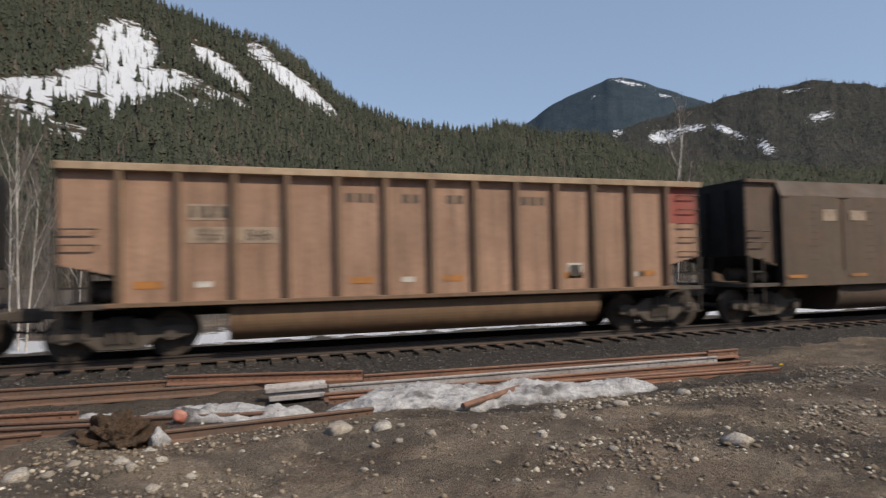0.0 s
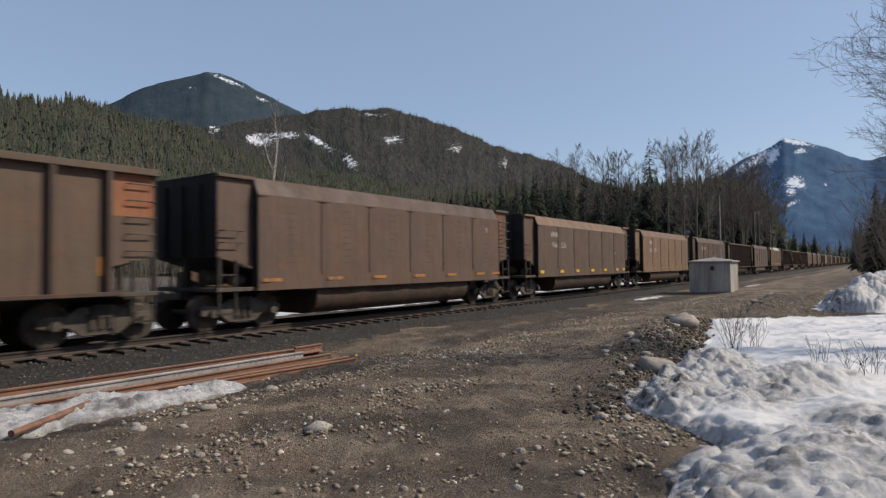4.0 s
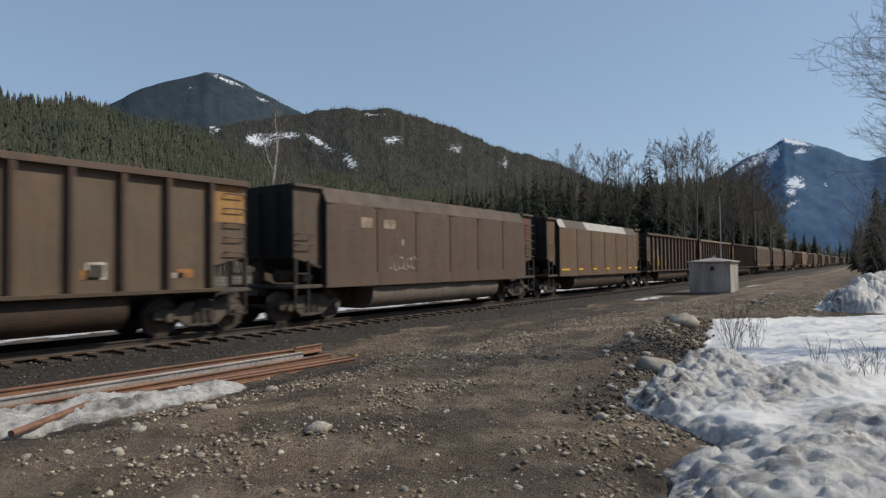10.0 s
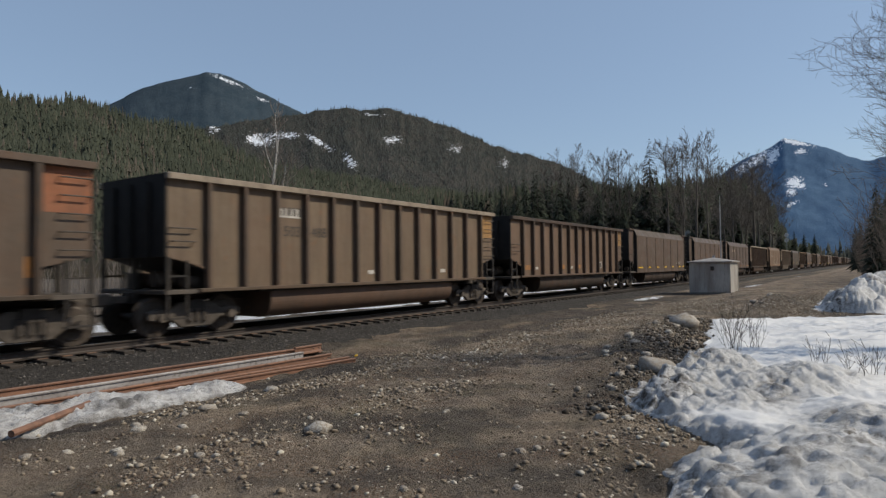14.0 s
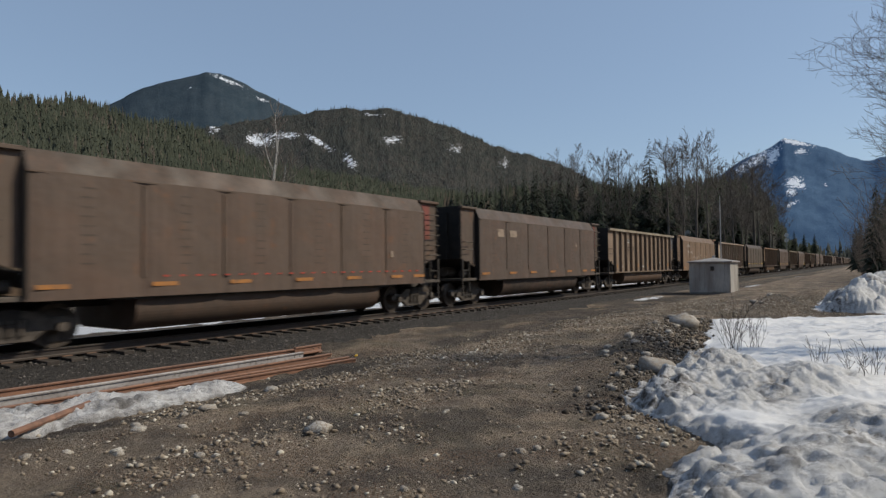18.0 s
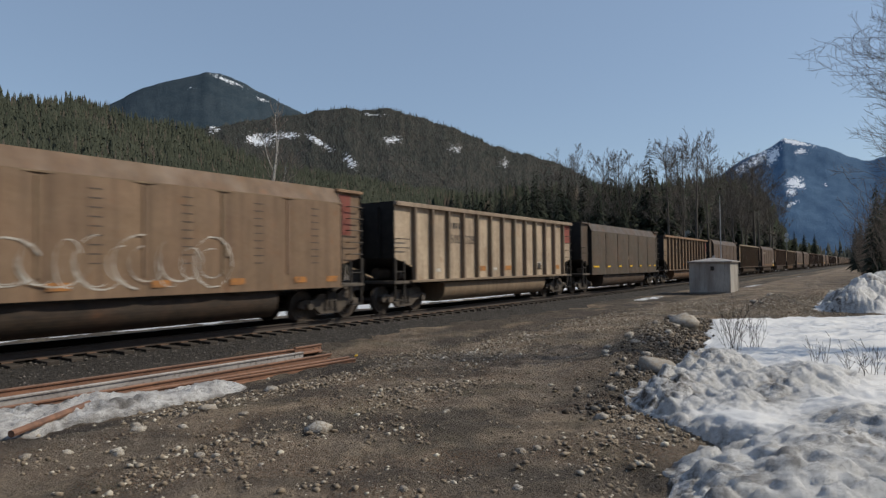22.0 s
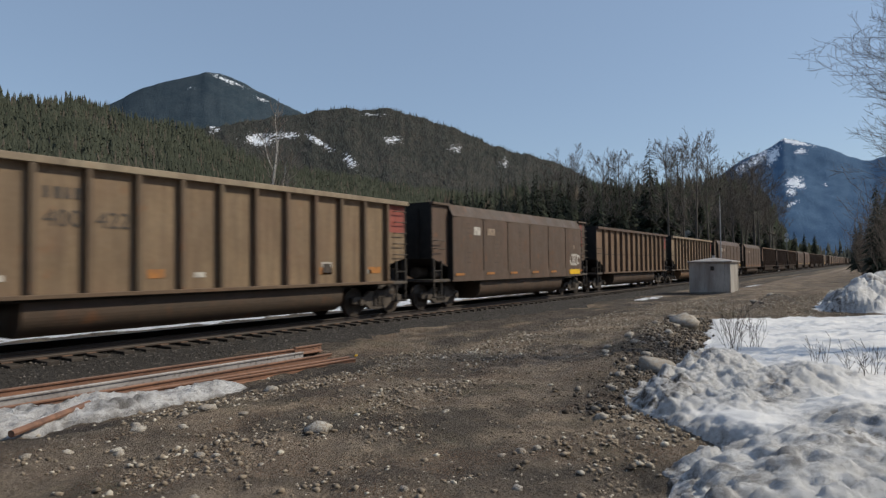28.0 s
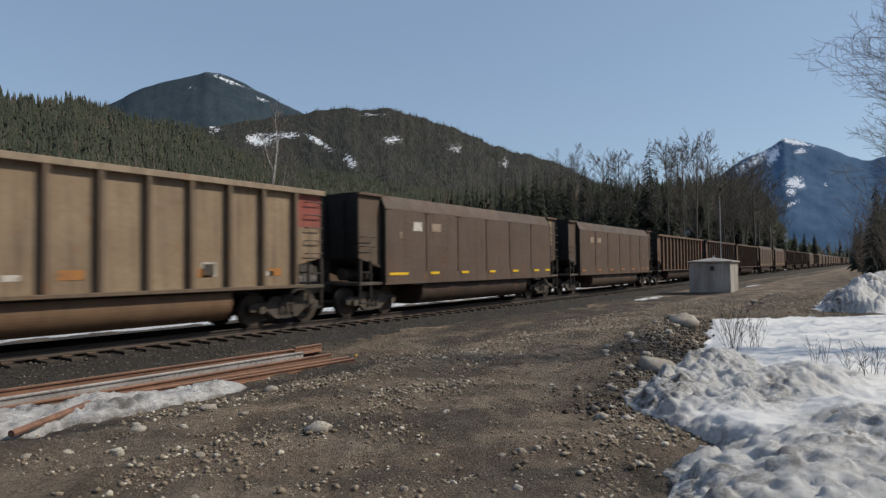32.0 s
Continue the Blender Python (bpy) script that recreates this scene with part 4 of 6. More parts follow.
def fir(name, x, y, h, seed, label, group="", width=0.16, sparse=1.0):
    """A conifer with a tapered trunk and whorls of drooping, jagged boughs."""
    rs = random.Random(seed)
    t = empty(name, pose(x, y, float(ground_z(x, y)) - 0.1))
    part("trunk", rod((0, 0, 0), (0, 0, h * 0.97), h * 0.013, 0.01, 7), BARK, t)
    V, F = [], []
    z = h * 0.08
    while z < h * 0.985:
        u = z / h
        reach = h * width * (1 - u) ** 0.8 + 0.12
        for k in range(int((7 + 4 * (1 - u)) * sparse) + 1):
            if rs.random() < 0.12:
                continue
            a = rs.uniform(0, 6.283)
            L = reach * rs.uniform(0.25, 1.0) * (1.2 if rs.random() < .12 else 1)
            droop = rs.uniform(0.1, 0.6) * L
            ca, sa = math.cos(a), math.sin(a)
            w = L * rs.uniform(0.07, 0.16)
            b = len(V)
            for d, side, dz in ((0.0, 0, 0.05), (0.45, 1, -0.3), (0.4, -1, -0.3), (0.75, 0.55, -0.75), (0.72, -0.6, -0.75), (1.0, 0, -1.0), (0.6, 0, -0.25)):
                V.append((ca * d * L - sa * side * w, sa * d * L + ca * side * w, z + dz * droop + (0.06 * L if d == 0 else 0)))
            F += [(b, b + 1, b + 6), (b, b + 6, b + 2), (b + 1, b + 3, b + 6), (b + 2, b + 6, b + 4), (b + 3, b + 5, b + 6), (b + 6, b + 5, b + 4)]
        z += h * 0.015 * rs.uniform(0.7, 1.3)
    part("crown", mesh_arrays("crown", np.array(V), np.array(F), NEEDLES_NEAR, True), None, t)
    return tagged(t, label, "tree", group)


def at_bearing(theta, dist):
    return dist * math.cos(radians(theta)), dist * math.sin(radians(theta))


# single firs behind the line
for th, d, top, wd, sp in ((21.8, 95, .165, .17, 1.0), (19.7, 105, .163, .15, 1.0), (16.2, 88, .196, .14, .8), (13.9, 100, .17, .15, .9), (9.7, 120, .145, .17, 1.0), (17.9, 120, .145, .16, 1.0), (25.5, 100, .105, .18, 1),
                           (23.6, 82, .12, .2, 1), (28.2, 90, .10, .2, 1), (14.9, 84, .13, .2, 1), (12.2, 92, .12, .2, 1), (8.3, 140, .100, .2, 1), (7.2, 165, .078, .2, 1), (6.2, 190, .054, .2, 1), (5.2, 230, .044, .2, 1), (20.8, 84, .115, .2, 1), (18.7, 90, .11, .2, 1), (10.8, 105, .11, .2, 1), (4.5, 270, .042, .2, 1), (3.8, 320, .040, .2, 1)):
    fx, fy = at_bearing(th, d)
    fir("fir_tree", fx, fy, top * d + 2.2, int(th * 31 + d), "tall dark-green fir behind the railway line", "firs behind the line", wd * 1.3, sp * 1.5)

# more firs in the wood's front, from a few patterns
pattern = [fir("fir_tree", 0, 60, hh, 900 + k, "dark-green fir in the wood behind the line", "firs behind the line", ww, 1.2) for k, (hh, ww) in enumerate(((8, .22), (10, .2), (12, .19), (14, .18), (16, .16), (9, .24)))]
rsW = np.random.RandomState(9)
made = 0
while made < 165:
    th, d = rsW.uniform(7.5, 34), rsW.uniform(76, 135)
    X, Y = at_bearing(th, d)
    if Y < 25:
        continue
    lift = 0.034 + 0.112 * float(smooth01(np.array(th), 5.5, 8.5)) - 0.012 * float(smooth01(np.array(th), 26, 34))
    want = d * lift * rsW.uniform(0.7, 1.12) + 1.8
    best = min(pattern, key=lambda o: abs(o.children[0].dimensions.z - want))
    copy_thing(best, pose(X, Y, -0.6, 0, 0, rsW.uniform(0, 360)))
    made += 1
for o in pattern:
    for q in (*o.children, o):
        bpy.data.objects.remove(q)
# the wood behind them and along the valley
pts, tall = [], []
for i in range(2700):
    th = 3.5 + 32 * rsW.rand() ** 1.3
    d = 125 + 380 * rsW.rand() ** 1.5
    X, Y = at_bearing(th, d)
    if Y < 24 + 0.01 * X:
        continue
    lift = 0.030 + 0.105 * float(smooth01(np.array(th), 5.0, 8.2)) - 0.012 * float(smooth01(np.array(th), 26, 34))
    h = min(d * lift * rsW.uniform(0.6, 1.05) + 1.8, 34)
    pts.append((X, Y, -0.5))
    tall.append(max(h, 4))
woods("valley_wood", np.array(pts), 6, 12, 12, 7, NEEDLES_WOOD, "dark mixed wood beyond the railway line", 6, (0.8, 1.35), np.array(tall))
pts = [(420 + 500 * rsW.rand(), rsW.uniform(-60, 60), -0.5) for _ in range(500)]
woods("valley_end_wood", np.array(pts), 7, 15, 6, 7, NEEDLES_FAR, "brownish wood at the end of the valley", 8)

# bare trees
for th, d, top, r, ln, kid in ((22.9, 85, .176, .15, .0, 3), (20.2, 82, .166, .13, .03, 3), (18.6, 84, .170, .14, -.02, 3), (14.8, 80, .178, .17, .02, 4), (12.5, 78, .184, .19, .01, 5), (13.5, 84, .172, .16, -.02, 3),
                               (11.4, 90, .145, .16, .03, 4), (9.0, 112, .138, .17, .04, 4), (10.2, 100, .132, .15, -.03, 4), (8.1, 105, .148, .24, .05, 7), (7.6, 118, .130, .20, .02, 5), (8.8, 108, .128, .16, .0, 5), (7.0, 132, .108, .18, .0, 5), (9.5, 98, .134, .16, .0, 4), (6.7, 150, .092, .18, .0, 4), (25.0, 95, .150, .14, .0, 3)):
    bx, by = at_bearing(th, d)
    crown_tree(bx, by, top * d + 1.8, r, int(th * 17), "leafless grey broadleaf tree behind the railway line", "bare trees behind the line", 0.014, 8 + kid)
bx, by = at_bearing(50.6, 29.5)
bare_tree("birch_tree", bx, by, 8.2, 0.12, (0.2, 0.02), 21, BIRCH, "slender leaning birch with a white trunk", "birches", 3, 6, 0.5, 0.3, twig=0.010)
for th, d, h, ln in ((105.5, 23.0, 6.6, .0), (105.0, 22.6, 4.6, .02), (106.1, 24, 6.2, .01), (101.5, 26, 5.0, .03), (108.5, 25, 7, .02)):
    bx, by = at_bearing(th, d)
    bare_tree("birch_tree", bx, by, h, 0.036, (ln, 0), int(th * 13), BIRCH, "young birch with a pale trunk beside the track", "birches", 3, 5, 0.42, 0.25, twig=0.005, jitter=0.05)

# grey thicket beyond the track
rsB = random.Random(77)
segs = []
for i in range(820):
    X = -14 + 130 * rsB.random() ** 1.35
    Y = 26.0 + rsB.expovariate(1 / 7) + 0.05 * max(X, 0)
    h = rsB.uniform(2.0, 5.0) if i < 760 else rsB.uniform(4.5, 8.0)
    X = X if i < 760 else rsB.uniform(-14, -5.5)
    grow(rsB, (X, Y, -0.5), (rsB.uniform(-.2, .2), rsB.uniform(-.2, .2), 1), h, 0.022, 1, segs, 0.3, 0.5, 4)
tagged(new("thicket", mesh_arrays("thicket", *tubes(segs, 3, 0.009), TWIG)), "grey leafless thicket beyond the track", "bushes", kind="stuff")
# bare broadleaf trees among the firs
segs = []
for i in range(115):
    th = rsB.uniform(6.2, 32) if i < 60 else rsB.uniform(6.0, 11.5)
    d = rsB.uniform(90, 135) if i < 60 else rsB.uniform(115, 170)
    X, Y = at_bearing(th, d)
    if Y < 27:
        continue
    grow(rsB, (X, Y, -0.5), (rsB.uniform(-.08, .08), rsB.uniform(-.08, .08), 1), d * rsB.uniform(.055, .11) + 1.5, 0.07, 2, segs, 0.2, 0.5, 6, 0.10)
tagged(new("bare_wood", mesh_arrays("bare_wood", *tubes(segs, 3, 0.013), BARK)), "grey leafless trees mixed into the wood", "forest", kind="stuff")
# dark scrub along the yard's open side
segs = []
for i in range(700):
    X = 40 + 150 * rsB.random() ** 1.1
    Y = -1.4 + 2.6 * min(1, max(0, (X - 45) / 40)) - rsB.expovariate(1 / 3.0)
    grow(rsB, (X, Y, -0.3), (rsB.uniform(-.3, .3), rsB.uniform(-.1, .4), 1), rsB.uniform(2.0, 7.0), 0.035, 1, segs, 0.25, 0.55, 6)
tagged(new("scrub", mesh_arrays("scrub", *tubes(segs, 3, 0.012), SCRUB)), "dark leafless scrub along the edge of the yard", "bushes", kind="stuff")
for i, (X, Y, h) in enumerate(((48, -3.6, 7.5), (62, -.3, 8.6), (75, -1.2, 9), (90, -.5, 10.5), (112, .4, 9), (70, -1.1, 8.5), (130, 1.8, 9), (150, 2.6, 9), (172, 3.4, 10), (105, -1.6, 11))):
    fir("fir_tree", X, Y, h, 500 + i, "dark fir at the edge of the yard", "firs by the yard", 0.2)
# the leafless tree that reaches over the snow
ra = random.Random(31)
alder = empty("alder_tree", pose(16.4, -1.95, -0.3))
part("trunk", mesh_arrays("trunk", *tubes(grow(ra, (0, 0, 0), (-.02, -.03, 1), 13.0, 0.11, 0, [], 0.2, 0.5, 4, 0.05), 7), BARK, True), None, alder)
fine = []
for k in range(105):
    z = 1.6 + 8.4 * k / 105 + ra.uniform(-.15, .15)
    aim = (ra.uniform(-.75, .35), ra.uniform(.35, 1.0) * (1 if k % 5 else -1), ra.uniform(.0, .7))
    chain = grow(ra, (-.03 * z / 5, -.04 * z / 5, z), aim, ra.uniform(1.5, 2.8), 0.012, 2, [], 0.14, 0.5, 7, 0.14)
    part("limb", mesh_arrays("limb", *tubes([s for s in chain if s[0] == 2], 5, 0.003), BARK, True), None, alder)
    fine += [s for s in chain if s[0] < 2]
part("twigs", mesh_arrays("twigs", *tubes(fine, 3, 0.0028), BARK), None, alder)["kind"] = "stuff"
tagged(alder, "leafless alder with long thin curving branches above the snow", "tree")
# unseen slender trees, added so that their shadows lie on the snow
for k, (X, Y, h) in enumerate(((19.0, -3.2, 6.0), (22.5, -4.0, 6.5), (26.0, -3.6, 6.0), (16.5, -3.0, 5.5), (20.5, -2.7, 5.0), (24.0, -3.1, 6.0), (17.8, -4.6, 7.0))):
    bare_tree("bare_tree", X, Y, h, 0.045, (-.05, .05), 610 + k, BARK, "slender leafless tree out of view, shadowing the snow", "trees by the snow", 3, 5, 0.5, 0.25, twig=0.006)
# shoots in the snow
for i, (X, Y, h, n) in enumerate(((13.6, 2.35, 1.0, 20), (14.2, 2.05, 0.75, 10), (11.0, 0.25, 0.5, 7), (12.4, 0.8, 0.5, 7), (11.6, .0, .6, 6))):
    segs = []
    for k in range(n):
        grow(rsB, (rsB.uniform(-.12, .12), rsB.uniform(-.12, .12), 0), (rsB.uniform(-.5, .5), rsB.uniform(-.5, .5), 1), h * rsB.uniform(.6, 1.1), 0.005, 1, segs, 0.1, 0.4, 3)
    zz = float(ground_z(X, Y)) + max(0.0, float(snow_height(np.array(X), np.array(Y)))) - 0.05
    ob = new("twig_clump", mesh_arrays("twig_clump", *tubes(segs, 3, 0.0028), SCRUB))
    ob.location = (X, Y, zz)
    tagged(ob, "clump of thin bare shoots sticking out of the snow", "twigs", "shoots in the snow", "stuff")


# ---- stacked old rails beside the track ----
def old_rail(x0, y0, x1, y1, ztop, mat, label, tip=0.0, side=False):
    """A length of old rail from one end to the other; side: lying on its side."""
    L = math.hypot(x1 - x0, y1 - y0)
    bm = slab(rail_outline(), 'x', -L / 2, L / 2)
    if side:
        bmesh.ops.rotate(bm, verts=bm.verts, cent=(0, 0, 0.086), matrix=Matrix.Rotation(radians(90), 3, 'X'))
        bmesh.ops.translate(bm, verts=bm.verts, vec=(0, 0, -0.016))
    # dark plugs drawn in place of the shade inside bolt holes
    holes = None
    for s in (-1, 1):
        for d in (0.09, 0.24):
            holes = rod((s * (L / 2 - d), -0.0105, 0.085), (s * (L / 2 - d), 0.0105, 0.085), 0.014, n=8, bm=holes)
    ob = new("old_rail", finish(bm, "old_rail", mat))
    h = 0.14 if side else 0.172
    ob.matrix_basis = pose((x0 + x1) / 2, (y0 + y1) / 2, ztop - h, 0, tip, math.degrees(math.atan2(y1 - y0, x1 - x0)))
    if not side:
        part("bolt_holes", holes, STEEL, ob, "dark plugs painted for the shade of bolt holes near the rail ends")["kind"] = "stuff"
    return tagged(ob, label, "rail", "old rails beside the track")


for args in ((-5.5, 12.35, -1.04, 11.94, -.20, RUSTDARK, "dull brown old rail lying on the ballast shoulder"),
             (-1.06, 11.90, 2.20, 10.95, -.12, RUST, "rust-orange old rail lying across other rails"),
             (-5.5, 11.75, 2.2, 11.35, -.27, RUSTDARK, "dull brown old rail under the stack"),
             (2.22, 10.95, 10.15, 10.52, -.20, RUST, "long rust-orange old rail in the stack"),
             (1.51, 10.32, 9.28, 10.14, -.22, RAILGREY, "long scraped grey old rail with bolt holes"),
             (1.40, 10.10, 9.9, 9.92, -.31, RUST, "long rusty old rail half buried beside the stack"),
             (1.42, 9.72, 9.70, 9.20, -.30, RUST, "long rust-orange old rail along the stack's edge"),
             (6.39, 9.40, 9.80, 9.10, -.34, RUST, "short rust-orange old rail at the stack's end"),
             (9.3, 10.42, 10.1, 10.44, -.15, RUST, "short rusty rail offcut on top of the stack"),
             (-3.6, 10.5, -2.09, 10.24, -.30, RUST, "thin rusty old rail on the ground"),
             (-4.2, 10.15, 0.62, 9.02, -.30, RUSTDARK, "dark old rail lying askew in the snow"),
             (-4.2, 9.62, -1.70, 9.14, -.27, RUSTDARK, "dark old rail with a worn top"),
             (-0.95, 8.16, 1.83, 8.40, -.23, RUSTDARK, "heavy dark old rail in front of the stack"),
             (-5.0, 8.9, -2.2, 8.85, -.26, RUSTDARK, "dark old rail end beside the soil heap")):
    old_rail(*args)
for k, (dy, z) in enumerate(((0.0, -.16), (.08, -.16), (-.07, -.28), (.06, -.28))):
    old_rail(.50 + .03 * k, 10.27 + dy, 1.47 - .02 * k, 10.33 + dy, z, RAILGREY, "short grey rail offcut in a small pile", side=True)

bm = rod((3.09, 8.28, -.31), (4.49, 9.04, -.24), .045, n=8)
tagged(new("iron_bar", finish(bm, "iron_bar", RUST)), "rusty iron bar lying across the snow", "bar")
bm = box(-.3, .3, -.045, .045, 0, .03, .006)
ob = new("plank", finish(bm, "plank", TIE))
ob.matrix_basis = pose(-1.97, 8.5, -.31, 0, -8, 60)
tagged(ob, "weathered pale board leaning on the soil", "board")
ob = new("iron_block", finish(box(-.17, .17, -.07, .07, 0, .11, .012), "iron_block", RUST))
ob.matrix_basis = pose(.66, 8.0, -.44, 0, 0, 8)
tagged(ob, "small rusty iron block beside the rail", "iron block")


# ---- rocks ----
def lump_mesh(name, mat, sx, sy, sz, seed, detail=2, rough=.22, freq=1.3):
    bm = bmesh.new()
    bmesh.ops.create_icosphere(bm, subdivisions=detail, radius=1)
    off = Vector((seed * 3.7, seed * 1.9, seed * 5.3))
    for v in bm.verts:
        d = 1 + rough * noise.noise(v.co * freq + off) + rough * .4 * noise.noise(v.co * freq * 3 + off)
        v.co = (v.co.x * d * sx, v.co.y * d * sy, v.co.z * d * sz)
    return finish(bm, name, mat, True)


ROCKS = [lump_mesh("rock", STONE, 1.0, .72 + .05 * i, .50 + .05 * (i % 3), 3 + i, 2, .6, 1.5) for i in range(7)]
rk = random.Random(15)


def rock(x, y, size, label="pale rounded stone lying on the dirt", pull=1.0):
    x, y = x * pull, y * pull
    ob = new("rock", ROCKS[rk.randrange(7)])
    ob.matrix_basis = pose(x, y, float(ground_z(x, y)) + size * .16, rk.uniform(-12, 12), rk.uniform(-12, 12), rk.uniform(0, 360)) @ Matrix.Diagonal((size, size, size, 1))
    return tagged(ob, label, "rock", "loose rocks")


for x, y, s in ((1.23, 7.71, .21), (1.77, 7.56, .15), (.28, 7.92, .07), (2.19, 6.93, .1), (1.52, 6.92, .085), (1.78, 6.85, .07), (1.95, 7.40, .075), (4.02, 7.21, .12), (3.47, 6.65, .09), (5.27, 7.66, .13), (3.82, 5.71, .085),
                (3.90, 5.55, .06), (5.10, 5.32, .15), (6.92, 8.32, .13), (4.78, 7.48, .085), (5.27, 6.90, .10), (2.75, 7.05, .08), (-.70, 7.14, .08), (-1.11, 7.39, .12), (-1.99, 7.14, .15), (-1.71, 7.06, .09), (-.38, 6.62, .08),
                (2.39, 5.09, .06), (1.21, 6.03, .055), (-.70, 6.36, .09), (2.25, 5.2, .045), (4.01, 4.98, .05), (3.41, 6.5, .08), (3.11, 6.95, .07), (3.01, 4.56, .05), (6.46, 4.46, .07), (4.06, 3.24, .06),
                (5.57, 2.95, .09), (4.82, 2.59, .075), (5.45, 3.1, .06), (5.75, 2.85, .07), (-.95, 6.9, .1), (.1, 7.3, .06), (.9, 6.9, .06), (-.9, 7.9, .1), (-1.6, 7.6, .11), (-2.3, 7.5, .12), (7.7, 7.0, .08), (8.6, 6.5, .07), (4.4, 6.9, .08), (4.2, 7.6, .09)):
    rock(x, y, s * (.95 if s > .12 else .7), pull=.955)
# bigger boulders where the yard meets the snow
for x, y, s in ((10.4, 2.95, .34), (17.18, 4.15, .42), (18.4, 4.75, .3), (13.9, 4.56, .22), (7.15, 2.38, .15), (6.93, 2.62, .14), (10.26, 3.35, .2), (9.3, 3.2, .16), (8.4, 3.0, .14), (15.8, 4.5, .22), (16.4, 4.2, .25), (12.2, 3.9, .16), (11.4, 4.2, .14),
                (14.7, 3.9, .2), (12.9, 4.7, .15), (19.6, 4.8, .3), (11.6, 3.5, .18), (7.5, 2.7, .1), (26.5, 3.8, .3), (28.4, 3.5, .26), (29.5, 4.1, .2), (25.4, 3.4, .2), (13.3, 3.6, .13), (10.9, 4.0, .12)):
    rock(x, y, s if s > .3 else s * .55, "rounded boulder at the edge of the snow bank")

# loose pebbles over the yard, thicker in drifts
n = 165000
px = NR.uniform(-4, 34, n) ** 1.0
py = NR.uniform(.8, 9.2, n)
keep = NR.rand(n) < np.clip(1.5 - px / 15, .38, 1) * (.10 + 1.0 * smooth01(fbm(px * .55, py * .9, 4, 61), .44, .62)) * (snow_height(px, py) < 0)
px, py = px[keep], py[keep]
psize = .004 + .034 * NR.rand(len(px)) ** 9 + .009 * NR.rand(len(px)) ** 2 + .00045 * px
small = psize < .017
scatter("pebbles", px[small], py[small], ground_z(px[small], py[small]), psize[small], PEBBLES, "pale pebbles scattered over the dirt yard", "pebbles", .8, True)
big = ~small
scatter("cobbles", px[big], py[big], ground_z(px[big], py[big]) + psize[big] * .2, psize[big] * .95, PEBBLES, "fist-sized pale stones scattered over the dirt yard", "pebbles", .7)
n = 26000
px, py = NR.uniform(7, 20, n), NR.uniform(2.2, 5.6, n)
keep = NR.rand(n) < np.exp(-((py - 2.3 - .15 * (px - 6)) / .55) ** 2)
px, py = px[keep], py[keep]
psize = .006 + .042 * NR.rand(len(px)) ** 7 + .01 * NR.rand(len(px))
scatter("rubble", px, py, ground_z(px, py) + psize * .25, psize, gravel_mat("rubble_stone", (.045, .036, .028), (.13, .104, .080), (.36, .32, .27)), "dark rubble heaped at the edge of the yard", "rubble", .8)

ob = new("marker_tape", lump_mesh("marker_tape", YELLOW, .05, .02, .025, 12, 2, .7, 2.4))
ob.matrix_basis = pose(9.85, 9.12, -.30)
tagged(ob, "scrap of yellow marker tape at a rail end", "tape")
# heap of roots and soil, a lump of ice, a pink plastic scrap
ob = new("soil_heap", lump_mesh("soil_heap", SOIL, .36, .32, .27, 9, 5, .75, 3.4))
ob.matrix_basis = pose(-1.25, 8.15, -.33)
tagged(ob, "brown heap of roots and soil by the rails", "soil heap")
ob = new("ice_lump", lump_mesh("ice_lump", ICE, .11, .10, .15, 4, 3, .5, 2.5))
ob.matrix_basis = pose(-.80, 8.02, -.34)
tagged(ob, "small lump of old ice against the rail", "ice")
ob = new("plastic_scrap", lump_mesh("plastic_scrap", faded("faded_pink_plastic", (.62, .24, .18), .5), .09, .05, .09, 6, 2, .6, 2.0))
ob.matrix_basis = pose(-.66, 9.10, -.27)
tagged(ob, "crumpled pink plastic scrap on a rail", "plastic scrap")


# ---- snow left along the old rails ----
def snow_strip(name, line, label, seed):
    """A ragged ridge of icy snow along a line of x, y, half-width, height."""
    P = np.array(line)
    xs = np.arange(P[0, 0] - .3, P[-1, 0] + .3, .035)
    us = np.linspace(-1.35, 1.35, 44)
    X = np.repeat(xs[:, None], len(us), 1)
    cy, w, h = (np.interp(X, P[:, 0], P[:, k]) for k in (1, 2, 3))
    Y = cy + us[None] * w
    end = smooth01(X, P[0, 0] - .25, P[0, 0] + .25) * smooth01(-X, -P[-1, 0] - .25, -P[-1, 0] + .25)
    n = fbm(X * 1.4, Y * 2.2, 4, seed) - .5
    n2 = np.abs(fbm(X * 4.5 + Y * 3, Y * 6.5, 3, seed + 5) - .5)
    d = (1 - np.abs(us[None]) ** 2.2 + n * 1.5) * end - (1 - end) * .5
    Z = ground_z(X, Y) + np.where(d > 0, h * np.sqrt(np.maximum(d, 0)) * (1 + .5 * n) - .30 * n2, d * .25 - .03)
    soil = smooth01(-d, -.25, .05) * .8 + .8 * smooth01(fbm(X * 1.1, Y * 1.6, 4, seed + 9), .55, .66)
    me = mesh_arrays(name, np.stack([X, Y, Z], -1).reshape(-1, 3), grid_faces(len(xs), len(us)), SNOWBANK, True, {"soil": np.clip(soil, 0, 1)})
    me.materials[0] = ICE
    tagged(new(name, me), label, "snow", kind="stuff")


snow_strip("snow_ridge", [(1.3, 9.1, .35, .12), (2.2, 8.95, .55, .2), (3.2, 9.0, .60, .26), (4.2, 9.05, .5, .22), (5.4, 8.98, .42, .2), (6.5, 8.95, .25, .15), (6.8, 8.9, .15, .08)], "icy grey snow left along the old rails", 51)
